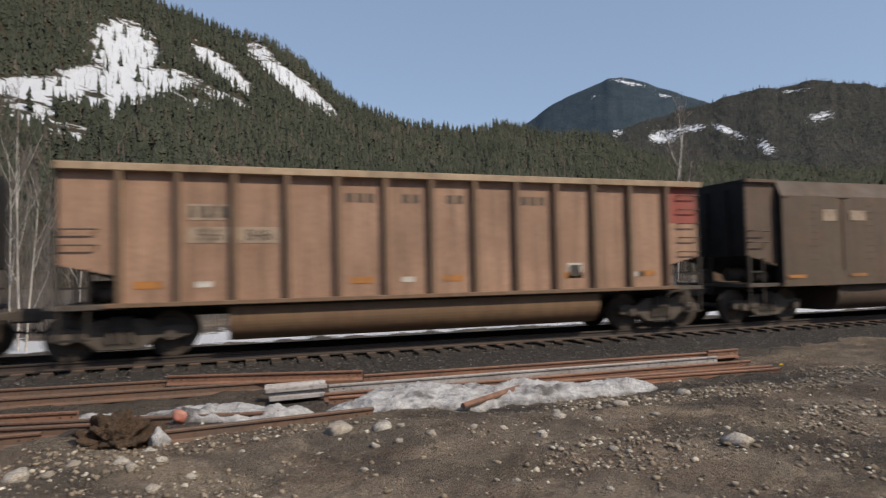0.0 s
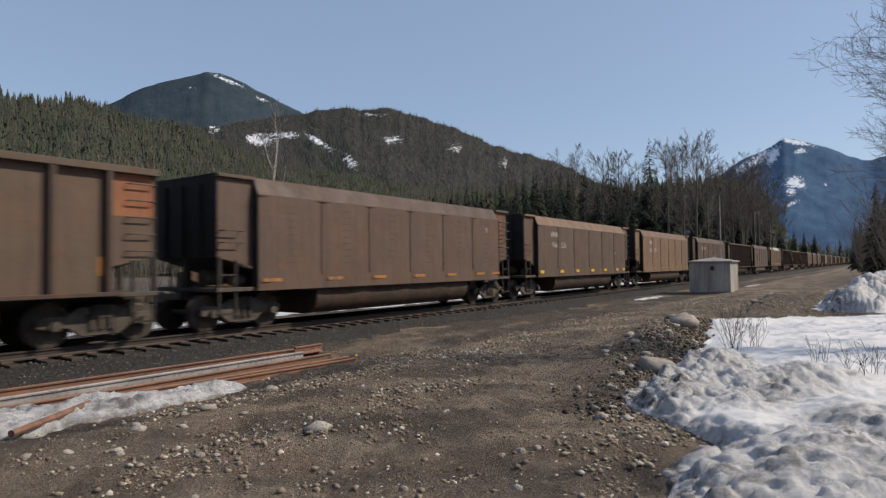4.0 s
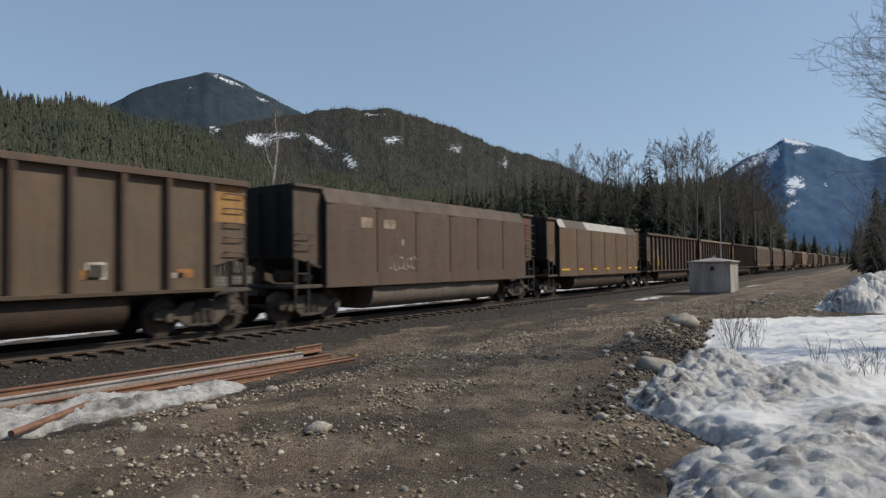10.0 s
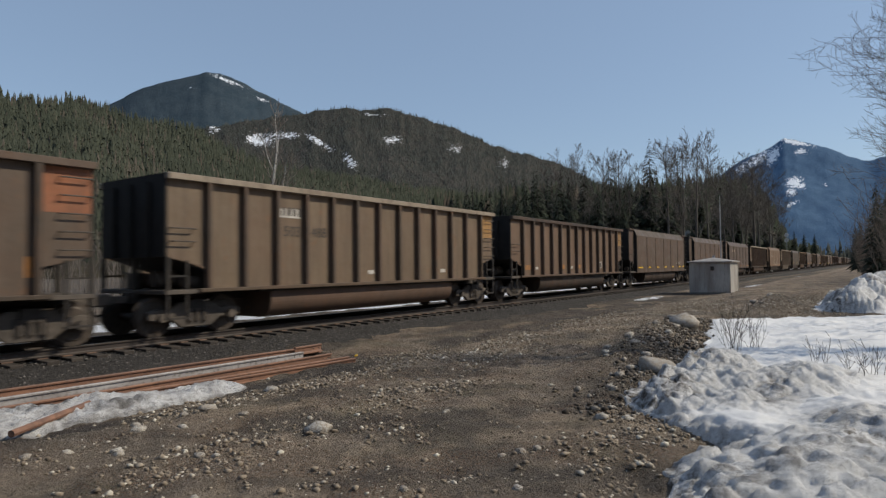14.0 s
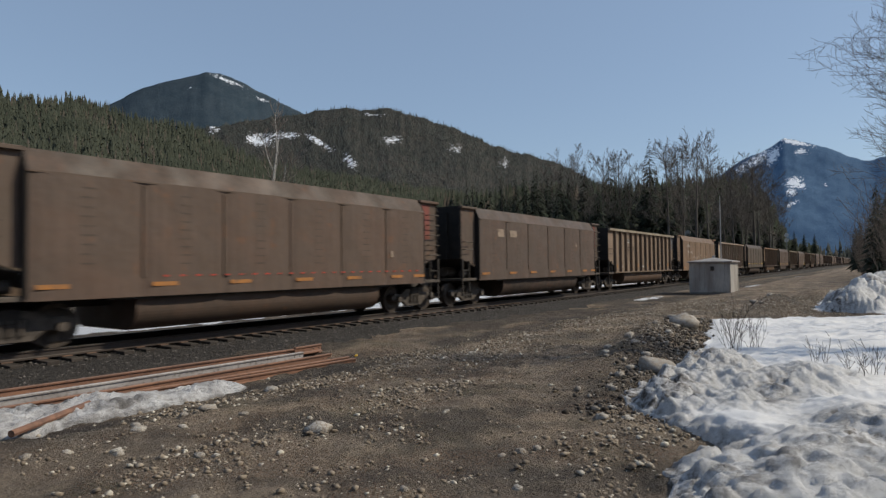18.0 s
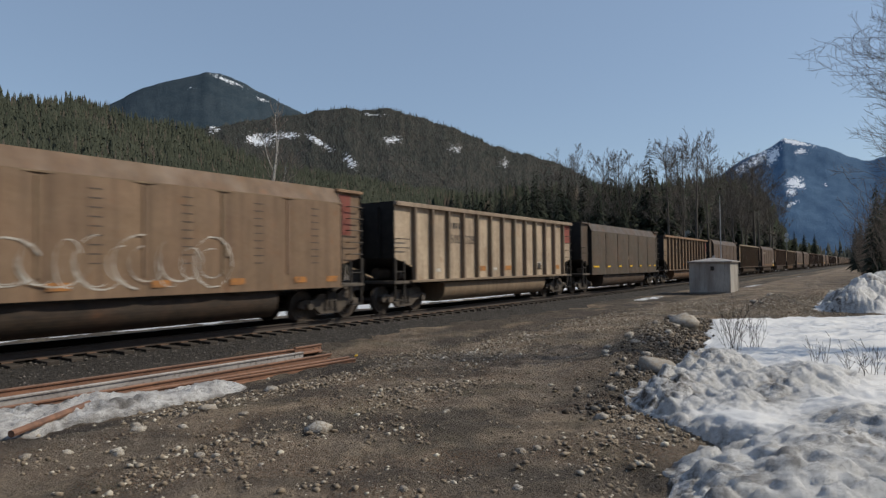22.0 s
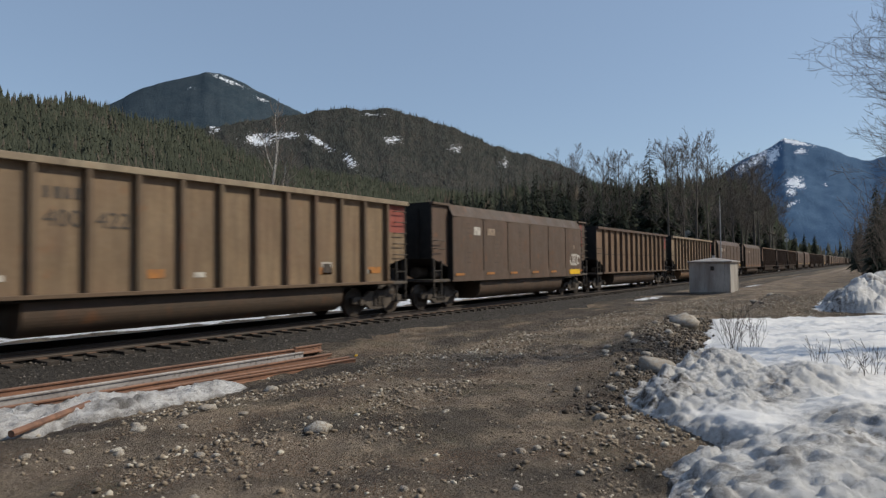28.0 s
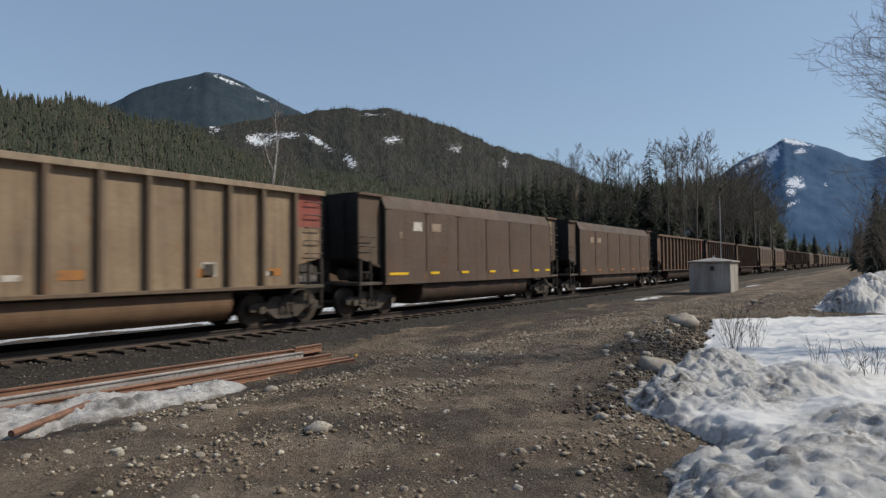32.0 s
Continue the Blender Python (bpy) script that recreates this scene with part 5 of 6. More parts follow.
snow_strip("snow_ridge", [(-2.2, 10.3, .2, .08), (-1.2, 9.9, .3, .12), (-.2, 9.35, .35, .2), (.6, 9.2, .3, .2), (1.1, 9.2, .15, .1)], "icy grey snow between the old rails", 71)


# ---- equipment shed ----
def shed():
    s = empty("equipment_shed", pose(44.15, 8.72, float(ground_z(44, 8.7)) - .02))
    hx, hy, h = 1.35, 1.2, 2.06
    part("plinth", box(-hx - .03, hx + .03, -hy - .03, hy + .03, 0, .12, .01), plain("grey_concrete", (.25, .24, .22), (.16, .15, .14), 4.0), s)
    for x in (-hx, hx):
        for k in range(8):
            y0 = -hy + .3 * k
            part("wall_board", box(x - .02, x + .02, y0 + .006, y0 + .294, .12, h, .006), SHEDWALL, s)
    for y in (-hy, hy):
        for k in range(9):
            x0 = -hx + .3 * k
            part("wall_board", box(x0 + .006, x0 + .294, y - .02, y + .02, .12, h, .006), SHEDWALL, s)
    part("core", box(-hx + .03, hx - .03, -hy + .03, hy - .03, .1, h - .02), STEEL, s)
    for x in (-hx, hx):
        for y in (-hy, hy):
            part("corner_trim", box(x - .05, x + .05, y - .05, y + .05, .12, h, .008), SHEDWALL, s)
    door = part("door", box(-hx - .045, -hx - .022, -.75, .0, .16, 1.95, .005), SHEDWALL, s, "plain narrow door")
    part("door_handle", rod((-hx - .07, -.66, 1.0), (-hx - .07, -.66, 1.14), .012, n=6), GALV, door)
    part("conduit_box", box(-hx - .16, -hx - .03, -.28, -.08, 1.55, 1.8, .01), STEEL, s, "small dark junction box")
    # low hipped roof with an overhang
    bm = bmesh.new()
    ox, oy = hx + .16, hy + .16
    low = [bm.verts.new((a * ox, b * oy, h)) for a, b in ((-1, -1), (1, -1), (1, 1), (-1, 1))]
    eave = [bm.verts.new((a * ox, b * oy, h + .07)) for a, b in ((-1, -1), (1, -1), (1, 1), (-1, 1))]
    top = [bm.verts.new((a, 0, h + .32)) for a in (-.2, .2)]
    bm.faces.new(low[::-1])
    for i in range(4):
        j = (i + 1) % 4
        bm.faces.new((low[i], low[j], eave[j], eave[i]))
    bm.faces.new((eave[0], eave[1], top[1], top[0]))
    bm.faces.new((eave[1], eave[2], top[1]))
    bm.faces.new((eave[2], eave[3], top[0], top[1]))
    bm.faces.new((eave[3], eave[0], top[0]))
    part("roof", bm, SHEDROOF, s, "pale low hipped roof")
    part("roof_vent", rod((0, 0, h + .28), (0, 0, h + .46), .09, n=10), GALV, s)
    return tagged(s, "small grey-white boarded equipment shed with a low roof", "shed")


shed()
m = empty("antenna_mast", pose(45.9, 8.6, -.4))
part("pole", rod((0, 0, 0), (0, 0, 6.1), .045, .03, 8), GALV, m)
part("bracket", box(-.25, .25, -.02, .02, 5.6, 5.64), GALV, m)
part("aerial", rod((0, 0, 6.1), (0, 0, 6.6), .012, n=6), GALV, m)
tagged(m, "thin grey metal antenna mast behind the shed", "mast")


DISC = plain("pale_signal_paint", (.80, .80, .78), (.66, .66, .64), 3.0, .5, 0, .05, .002)


def signal(x, y, h, heads):
    s = empty("railway_signal", pose(x, y, -.5))
    part("pole", rod((0, 0, 0), (0, 0, h + .6), .07, n=10), GALV, s)
    part("base", box(-.25, .25, -.25, .25, 0, .4, .02), plain("signal_base", (.3, .29, .27), (.2, .19, .18), 4.0), s)
    for k in range(heads):
        z = h - k * 1.35
        head = part("target_disc", rod((-.06, 0, z), (-.02, 0, z), .5, n=24), DISC, s, "round pale backing disc")
        part("lamp_housing", rod((-.2, 0, z), (-.06, 0, z), .12, n=14), GALV, head)
        part("hood", rod((-.02, 0, z + .02), (.3, 0, z + .02), .14, n=12, caps=False), STEEL, head)
    part("ladder_rail", box(.2, .23, -.02, .02, .3, h + .4), GALV, s)
    return tagged(s, "railway signal with round targets on a metal pole", "signal", "line signals")


signal(92.0, 21.6, 6.3, 1)
signal(178, 17.9, 9.0, 2)


# ---- coal train ----
CAR_STEP, CAR_START, SPEED = 16.18, 4.25, 13.09
HALF = 7.31


def truck(parent, x):
    """A three-piece freight truck with two wheelsets."""
    t = empty("truck")
    t.parent = parent
    t.location = (x, 0, 0)
    frame_me = SHARED.get("side")
    if not frame_me:
        o = [(-1.22, .42), (-1.22, .60), (-.98, .66), (-.72, .62), (-.42, .80), (.42, .80), (.72, .62), (.98, .66), (1.22, .60), (1.22, .42), (.98, .36), (.66, .40), (.40, .20), (-.40, .20), (-.66, .40), (-.98, .36)]
        bm = slab(o, 'y', -0.07, 0.07)
        bmesh.ops.bevel(bm, geom=bm.edges[:], offset=0.015, segments=1, affect='EDGES')
        SHARED["side"] = frame_me = finish(bm, "side_frame", CAST)
        # solid dark slab stands for the shade in the spring opening
        SHARED["window"] = finish(box(-.30, .30, -.075, .075, .32, .66), "spring_pocket", STEEL)
        SHARED["spring"] = finish(rod((0, 0, .33), (0, 0, .64), .055, n=8), "spring", CAST)
        SHARED["cap"] = finish(rod((0, -.10, 0), (0, .10, 0), .105, .09, 10), "bearing_cap", CAST)
        SHARED["bolster"] = finish(box(-.2, .2, -1.12, 1.12, .56, .86, .02), "bolster", STEEL)
        ws = rod((0, -1.05, 0), (0, 1.05, 0), .085, n=10)
        for s in (-1, 1):
            ws = rod((0, s * .685, 0), (0, s * .80, 0), .455, n=18, bm=ws)
            ws = rod((0, s * .66, 0), (0, s * .69, 0), .485, n=18, bm=ws)
            ws = rod((0, s * .80, 0), (0, s * .815, 0), .37, .34, n=14, bm=ws)
            ws = rod((0, s * .80, 0), (0, s * .86, 0), .15, n=12, bm=ws)
            for k in range(4):
                a = math.pi / 2 * k
                ws = rod((.25 * math.cos(a), s * .80, .25 * math.sin(a)), (.25 * math.cos(a), s * .822, .25 * math.sin(a)), .035, n=6, bm=ws)
        SHARED["wheelset"] = finish(ws, "wheelset", WHEEL)
    for s in (-1, 1):
        part("side_frame", frame_me, None, t).location = (0, s * .99, 0)
        part("spring_pocket", SHARED["window"], None, t, "dark slab painted for the shade inside the spring nest").location = (0, s * .99, 0)
        for k in (-.19, 0, .19):
            part("spring", SHARED["spring"], None, t).location = (k, s * 1.075, 0)
        for k in (-.915, .915):
            part("bearing_cap", SHARED["cap"], None, t).location = (k, s * 1.09, .46)
    part("bolster", SHARED["bolster"], None, t)
    for k in (-.915, .915):
        part("wheelset", SHARED["wheelset"], None, t, "steel wheelset with dusty brown wheels").location = (k, 0, .455)
    return t


SHARED = {}


def common(car, top):
    """What both kinds of car carry: trucks, couplers, ladders, end platforms."""
    for s in (-1, 1):
        truck(car, s * 6.29)
    part("center_sill", box(-7.45, 7.45, -.23, .23, .78, 1.04, .01), STEEL, car)
    for s in (-1, 1):
        bm = box(s * 7.45, s * 7.86, -.09, .09, .80, .96, .01) if s > 0 else box(-7.86, -7.45, -.09, .09, .80, .96, .01)
        bm = box(min(s * 7.84, s * 8.12), max(s * 7.84, s * 8.12), -.16, .13, .74, 1.02, .04, bm)
        part("coupler", bm, CAST, car)
        hose = None
        pts = [(s * 7.5, .3, .8), (s * 7.75, .34, .55), (s * 8.0, .3, .5), (s * 8.1, .2, .62)]
        for a, b in zip(pts, pts[1:]):
            hose = rod(a, b, .025, n=6, bm=hose)
        part("brake_hose", hose, STEEL, car)
        part("end_platform", box(min(s * 6.2, s * 7.33), max(s * 6.2, s * 7.33), -1.47, 1.47, 1.0, 1.1, .01), CAST, car)
        for y in (-1.42, 1.42):
            part("corner_post", box(s * 7.26 - .04, s * 7.26 + .04, y - .045, y + .045, 1.1, 1.86), STEEL, car)
            part("step_post", box(s * 6.78 - .025, s * 6.78 + .025, y - .03, y + .03, .55, 1.78), STEEL, car)
            st = box(s * 7.26 - .025, s * 7.26 + .025, y - .03, y + .03, .45, 1.1)
            st = box(min(s * 6.76, s * 7.28), max(s * 6.76, s * 7.28), y - .06, y + .06, .43, .47, 0, st)
            part("stirrup_step", st, STEEL, car)
            part("hand_rail", box(min(s * 6.76, s * 7.28), max(s * 6.76, s * 7.28), y - .02, y + .02, 1.40, 1.44), STEEL, car)
        part("end_brace", slab([(s * 7.2, 1.1), (s * 7.28, 1.1), (s * 7.28, 1.9), (s * 7.2, 1.9)], 'y', -.06, .06), STEEL, car)
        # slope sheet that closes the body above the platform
        part("slope_sheet", slab([(s * 7.27, 1.88), (s * 7.27, 1.93), (s * 4.6, 1.02), (s * 4.6, .97)], 'y', -1.33, 1.33), END_SHADE, car)
        # rungs: a ladder on one corner, grab irons on the other
        y = -1 if s > 0 else 1
        lad = empty("ladder")
        lad.parent = car
        for z in np.arange(1.98, top - .25, .36):
            bm = rod((s * 6.66, y * 1.53, z), (s * 7.22, y * 1.53, z), .016, n=6)
            for xx in (6.66, 7.22):
                bm = rod((s * xx, y * 1.36, z), (s * xx, y * 1.53, z), .016, n=6, bm=bm)
            part("rung", bm, CAST, lad)
        for z in (2.22, 2.52):
            bm = rod((s * 6.62, -y * 1.53, z), (s * 7.2, -y * 1.53, z), .016, n=6)
            for xx in (6.62, 7.2):
                bm = rod((s * xx, -y * 1.36, z), (s * xx, -y * 1.53, z), .016, n=6, bm=bm)
            part("grab_iron", bm, CAST, car)
        studs = None
        for z in np.arange(1.95, top - .15, .16):
            for yy in (-1.45, 1.45):
                studs = box(s * 7.30 - .02, s * 7.30 + .02, yy * .965 - .02, yy * .965 + .02, z, z + .05, 0, studs)
        part("corner_rivets", studs, END_SHADE, car)["kind"] = "stuff"
    part("brake_reservoir", rod((-7.0, -.35, 1.35), (-6.4, -.35, 1.35), .2, n=14), CAST, car, "grey brake air reservoir")
    part("brake_valve", box(-7.15, -6.9, .25, .6, 1.1, 1.5, .03), CAST, car)
    part("brake_cylinder", rod((-6.6, -.95, 1.28), (-6.25, -.95, 1.28), .14, n=12), CAST, car)


def tub(car, x0, x1, wide, top, low):
    """The rounded trough slung between the trucks."""
    o = [(-wide, top), (-wide, top - .18)]
    for k in range(12):
        a = radians(180 + 90 * k / 11)
        o.append((-(wide - .48) + .48 * math.cos(a) * 1.0, low + .48 + .48 * math.sin(a)))
    o += [(-a, b) for a, b in o[::-1]]
    bm = slab(o, 'x', x0, x1)
    return part("tub", bm, PAINT, car, "rounded trough between the trucks")


def ribbed_car():
    car = empty("coal_gondola")
    top = 3.78
    common(car, top)
    for s in (-1, 1):
        o = [(-7.29, 1.86), (-6.24, 1.62), (-6.24, 1.1), (6.24, 1.1), (6.24, 1.62), (7.29, 1.86), (7.29, 3.66), (-7.29, 3.66)]
        part("side_sheet", slab(o, 'y', s * 1.385, s * 1.405), PAINT, car)
        part("top_chord", box(-HALF, HALF, min(s * 1.41, s * 1.565), max(s * 1.41, s * 1.565), 3.63, top, .012), PAINT, car)
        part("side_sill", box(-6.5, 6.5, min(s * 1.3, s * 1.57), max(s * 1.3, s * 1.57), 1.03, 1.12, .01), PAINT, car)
        for k in range(13):
            x = -6.24 + 1.035 * k + (.06 if k > 11 else 0)
            key = "rib%d" % s
            if key not in SHARED:
                w = .06
                SHARED[key] = finish(slab([(-w, s * 1.40), (-w * .8, s * 1.555), (w * .8, s * 1.555), (w, s * 1.40)], 'z', 1.12, 3.64), "side_post", PAINT)
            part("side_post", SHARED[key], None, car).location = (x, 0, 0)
    for s in (-1, 1):
        # end wall and posts carry their shade as black colour
        part("end_wall", box(min(s * 7.26, s * 7.31), max(s * 7.26, s * 7.31), -1.42, 1.42, 1.86, top), END_SHADE, car)
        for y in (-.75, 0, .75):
            part("end_post", box(min(s * 7.31, s * 7.40), max(s * 7.31, s * 7.40), y - .06, y + .06, 1.86, 3.6), END_SHADE, car)
    part("floor_sheet", box(-4.7, 4.7, -1.42, 1.42, .98, 1.02), STEEL, car)
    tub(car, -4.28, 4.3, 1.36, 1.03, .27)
    return car


def smooth_car():
    car = empty("coal_gondola")
    top = 3.93
    common(car, top)
    for s in (-1, 1):
        # sheet bowed outward between the stiffeners
        edges = (-6.2, -3.93, -1.9, .2, 2.17, 4.2, 6.25)
        bow = []
        for a, b in zip(edges, edges[1:]):
            bow += [(a + (b - a) * k / 10, s * (1.548 + .052 * (1 - (k / 5 - 1) ** 4))) for k in range(10)]
        bow += [(6.25, s * 1.562), (6.25, s * 1.52), (-6.2, s * 1.52)]
        part("side_sheet", slab(bow, 'z', 1.0, 3.47), PAINT, car)
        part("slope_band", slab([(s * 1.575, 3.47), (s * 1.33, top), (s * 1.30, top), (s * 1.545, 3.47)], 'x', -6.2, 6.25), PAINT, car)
        part("seam_rail", box(-6.2, 6.25, min(s * 1.57, s * 1.59), max(s * 1.57, s * 1.59), 3.45, 3.49), PAINT, car)
        for k, x in enumerate((-3.93, -1.9, .2, 2.17, 4.2)):
            part("stiffener", box(x - .035, x + .035, min(s * 1.555, s * 1.585), max(s * 1.555, s * 1.585), 1.42, 3.40, .006), PAINT, car)
        for e in (-1, 1):
            a, b = sorted((e * 6.2, e * 7.31))
            lo = [(e * 7.31, 1.86), (e * 6.2, 1.62), (e * 6.2, top - .02), (e * 7.31, top - .02)]
            part("end_bay", slab(lo, 'y', s * 1.34, s * 1.36), PAINT, car)
            part("bay_cap", box(a, b, min(s * 1.28, s * 1.47), max(s * 1.28, s * 1.47), top - .09, top, .01), PAINT, car)
            # bulkhead between bay and bulging side, its shaded face painted black
            x = e * 6.2 if e < 0 else e * 6.25
            part("bulkhead", slab([(s * 1.34, 1.05), (s * 1.575, 1.05), (s * 1.575, 3.47), (s * 1.36, top)], 'x', x - .02, x + .02), END_SHADE, car)
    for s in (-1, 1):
        part("end_wall", box(min(s * 7.26, s * 7.31), max(s * 7.26, s * 7.31), -1.38, 1.38, 1.86, top), END_SHADE, car)
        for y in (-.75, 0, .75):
            part("end_post", box(min(s * 7.31, s * 7.40), max(s * 7.31, s * 7.40), y - .06, y + .06, 1.86, 3.7), END_SHADE, car)
    part("floor_sheet", box(-4.7, 4.7, -1.5, 1.5, .95, 1.0), STEEL, car)
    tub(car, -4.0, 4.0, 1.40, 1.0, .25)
    return car


TAN, LTAN, DTAN = (.34, .205, .12), (.40, .31, .205), (.182, .122, .082)
BROWN, RBROWN, GBROWN, DARK = (.112, .083, .064), (.124, .086, .065), (.103, .081, .065), (.040, .033, .028)
RED, ORED, CREAM, GREYBLUE, OCHRE = (.36, .085, .07), (.36, .13, .06), (.45, .36, .22), (.16, .17, .19), (.42, .23, .08)
# kind, body, top edge, trough, end panel, marks, number
CARS = {
    -1: ('R', BROWN, BROWN, DARK, ORED, '', ''),
    0: ('R', (.42, .268, .172), (.46, .33, .23), TAN, RED, 'w', '966 846'),
    1: ('S', BROWN, BROWN, GBROWN, RED, 'o p m', ''),
    2: ('R', (.27, .178, .115), DTAN, BROWN, OCHRE, 't', ''),
    3: ('R', RBROWN, BROWN, BROWN, ORED, 'v', '964 837'),
    4: ('S', RBROWN, RBROWN, DARK, ORED, 'o', ''),
    5: ('S', RBROWN, (.30, .18, .11), DARK, CREAM, 'Y m', '964 533'),
    6: ('S', (.245, .160, .098), (.25, .155, .095), GBROWN, RED, 'o m', '965 083'),
    # car 7's top edge colour includes the sheen on its slope
    7: ('S', (.092, .068, .052), (.15, .098, .065), DARK, ORED, 'y p r', ''),
    8: ('R', (.132, .100, .074), BROWN, DARK, OCHRE, 'q f', ''),
    9: ('S', GBROWN, GBROWN, (.28, .25, .22), RED, 'p g', ''),
    10: ('S', (.152, .101, .068), (.12, .10, .088), (.085, .072, .06), ORED, 'y K r', ''),
    11: ('R', BROWN, BROWN, BROWN, ORED, 'v', '964 870'),
    12: ('R', (.188, .133, .092), (.33, .29, .21), DTAN, OCHRE, 't', '503 488'),
    13: ('R', DTAN, DARK, DARK, OCHRE, 'q', ''),
    14: ('S', BROWN, BROWN, DARK, ORED, 'y g', ''),
    15: ('S', BROWN, BROWN, BROWN, RED, 'o r', ''),
    16: ('S', GBROWN, GBROWN, DARK, RED, 'o p', ''),
    17: ('R', (.31, .232, .160), (.38, .32, .24), DTAN, GREYBLUE, 'q t', '502 571'),
    18: ('S', (.24, .168, .108), (.33, .21, .13), DARK, RED, 'Q G m', '965 445'),
    19: ('R', (.54, .44, .32), (.34, .27, .2), LTAN, RED, 'd q', '500 028'),
    20: ('S', (.085, .072, .058), (.085, .072, .058), GBROWN, ORED, 'Z', ''),
    21: ('R', (.27, .195, .13), TAN, TAN, RED, 'd q', '500 570'),
    22: ('S', BROWN, BROWN, (.2, .17, .14), ORED, 'o y', ''),
    23: ('R', (.27, .19, .115), (.36, .3, .2), BROWN, RED, 'd q', '400 422'),
    24: ('S', BROWN, BROWN, BROWN, RED, 'P o W', ''),
    25: ('R', (.235, .162, .108), BROWN, BROWN, RED, 'b', ''),
    26: ('R', (.33, .25, .165), (.36, .31, .22), TAN, RED, 'd q', '500 529'),
    27: ('S', BROWN, RBROWN, DARK, CREAM, 'y P', ''),
    28: ('S', BROWN, BROWN, GBROWN, RED, 'o p', ''),
    29: ('R', DTAN, DTAN, DARK, RED, 'q', ''),
}


PRIMER = plain("white_primer", (.44, .425, .40), (.34, .32, .30), 2.0, .6, 0, .1, .004)


def letters(text, size, mat, parent, x, z, y, name="car_number"):
    cu = bpy.data.curves.new("letters", 'FONT')
    cu.body, cu.size, cu.align_x = text, size, 'CENTER'
    tmp = bpy.data.objects.new("letters", cu)
    me = bpy.data.meshes.new_from_object(tmp)
    bpy.data.objects.remove(tmp)
    me.materials.clear()
    me.materials.append(mat)
    ob = part(name, me, None, parent, "stencilled number")
    ob.matrix_basis = pose(x, y, z, 90, 0, 0)
    return ob


def patch(name, parent, x0, x1, z0, z1, y, mat, label=""):
    key = ("patch", round(x1 - x0, 3), round(z1 - z0, 3), mat.name)
    if key not in SHARED:
        SHARED[key] = finish(box(-(x1 - x0) / 2, (x1 - x0) / 2, -.002, .002, -(z1 - z0) / 2, (z1 - z0) / 2), name, mat)
    ob = part(name, SHARED[key], None, parent, label)
    ob.location = ((x0 + x1) / 2, y, (z0 + z1) / 2)
    return ob


def scribble(parent, x, z, w, h, y, mat, seed, loops=7, thick=.022):
    """Sprayed scrawl of overlapping rounded strokes."""
    rs = random.Random(seed)
    bm = None
    for k in range(loops):
        cx = x + w * (k + .5) / loops
        rx, rz = w / loops * rs.uniform(.5, .8), h * rs.uniform(.3, .5)
        a0, a1 = rs.uniform(0, 3), rs.uniform(4.5, 7)
        p = [(cx + rx * math.cos(a0 + (a1 - a0) * i / 12), y, z + h / 2 + rz * math.sin(a0 + (a1 - a0) * i / 12)) for i in range(13)]
        for a, b in zip(p, p[1:]):
            bm = slab([(a[0], a[2]), (b[0], b[2]), (b[0] + thick * .7, b[2] + thick), (a[0] + thick * .7, a[2] + thick)], 'y', y - .001, y + .001, bm)
    return part("graffiti", bm, mat, parent, "sprayed white scrawl")


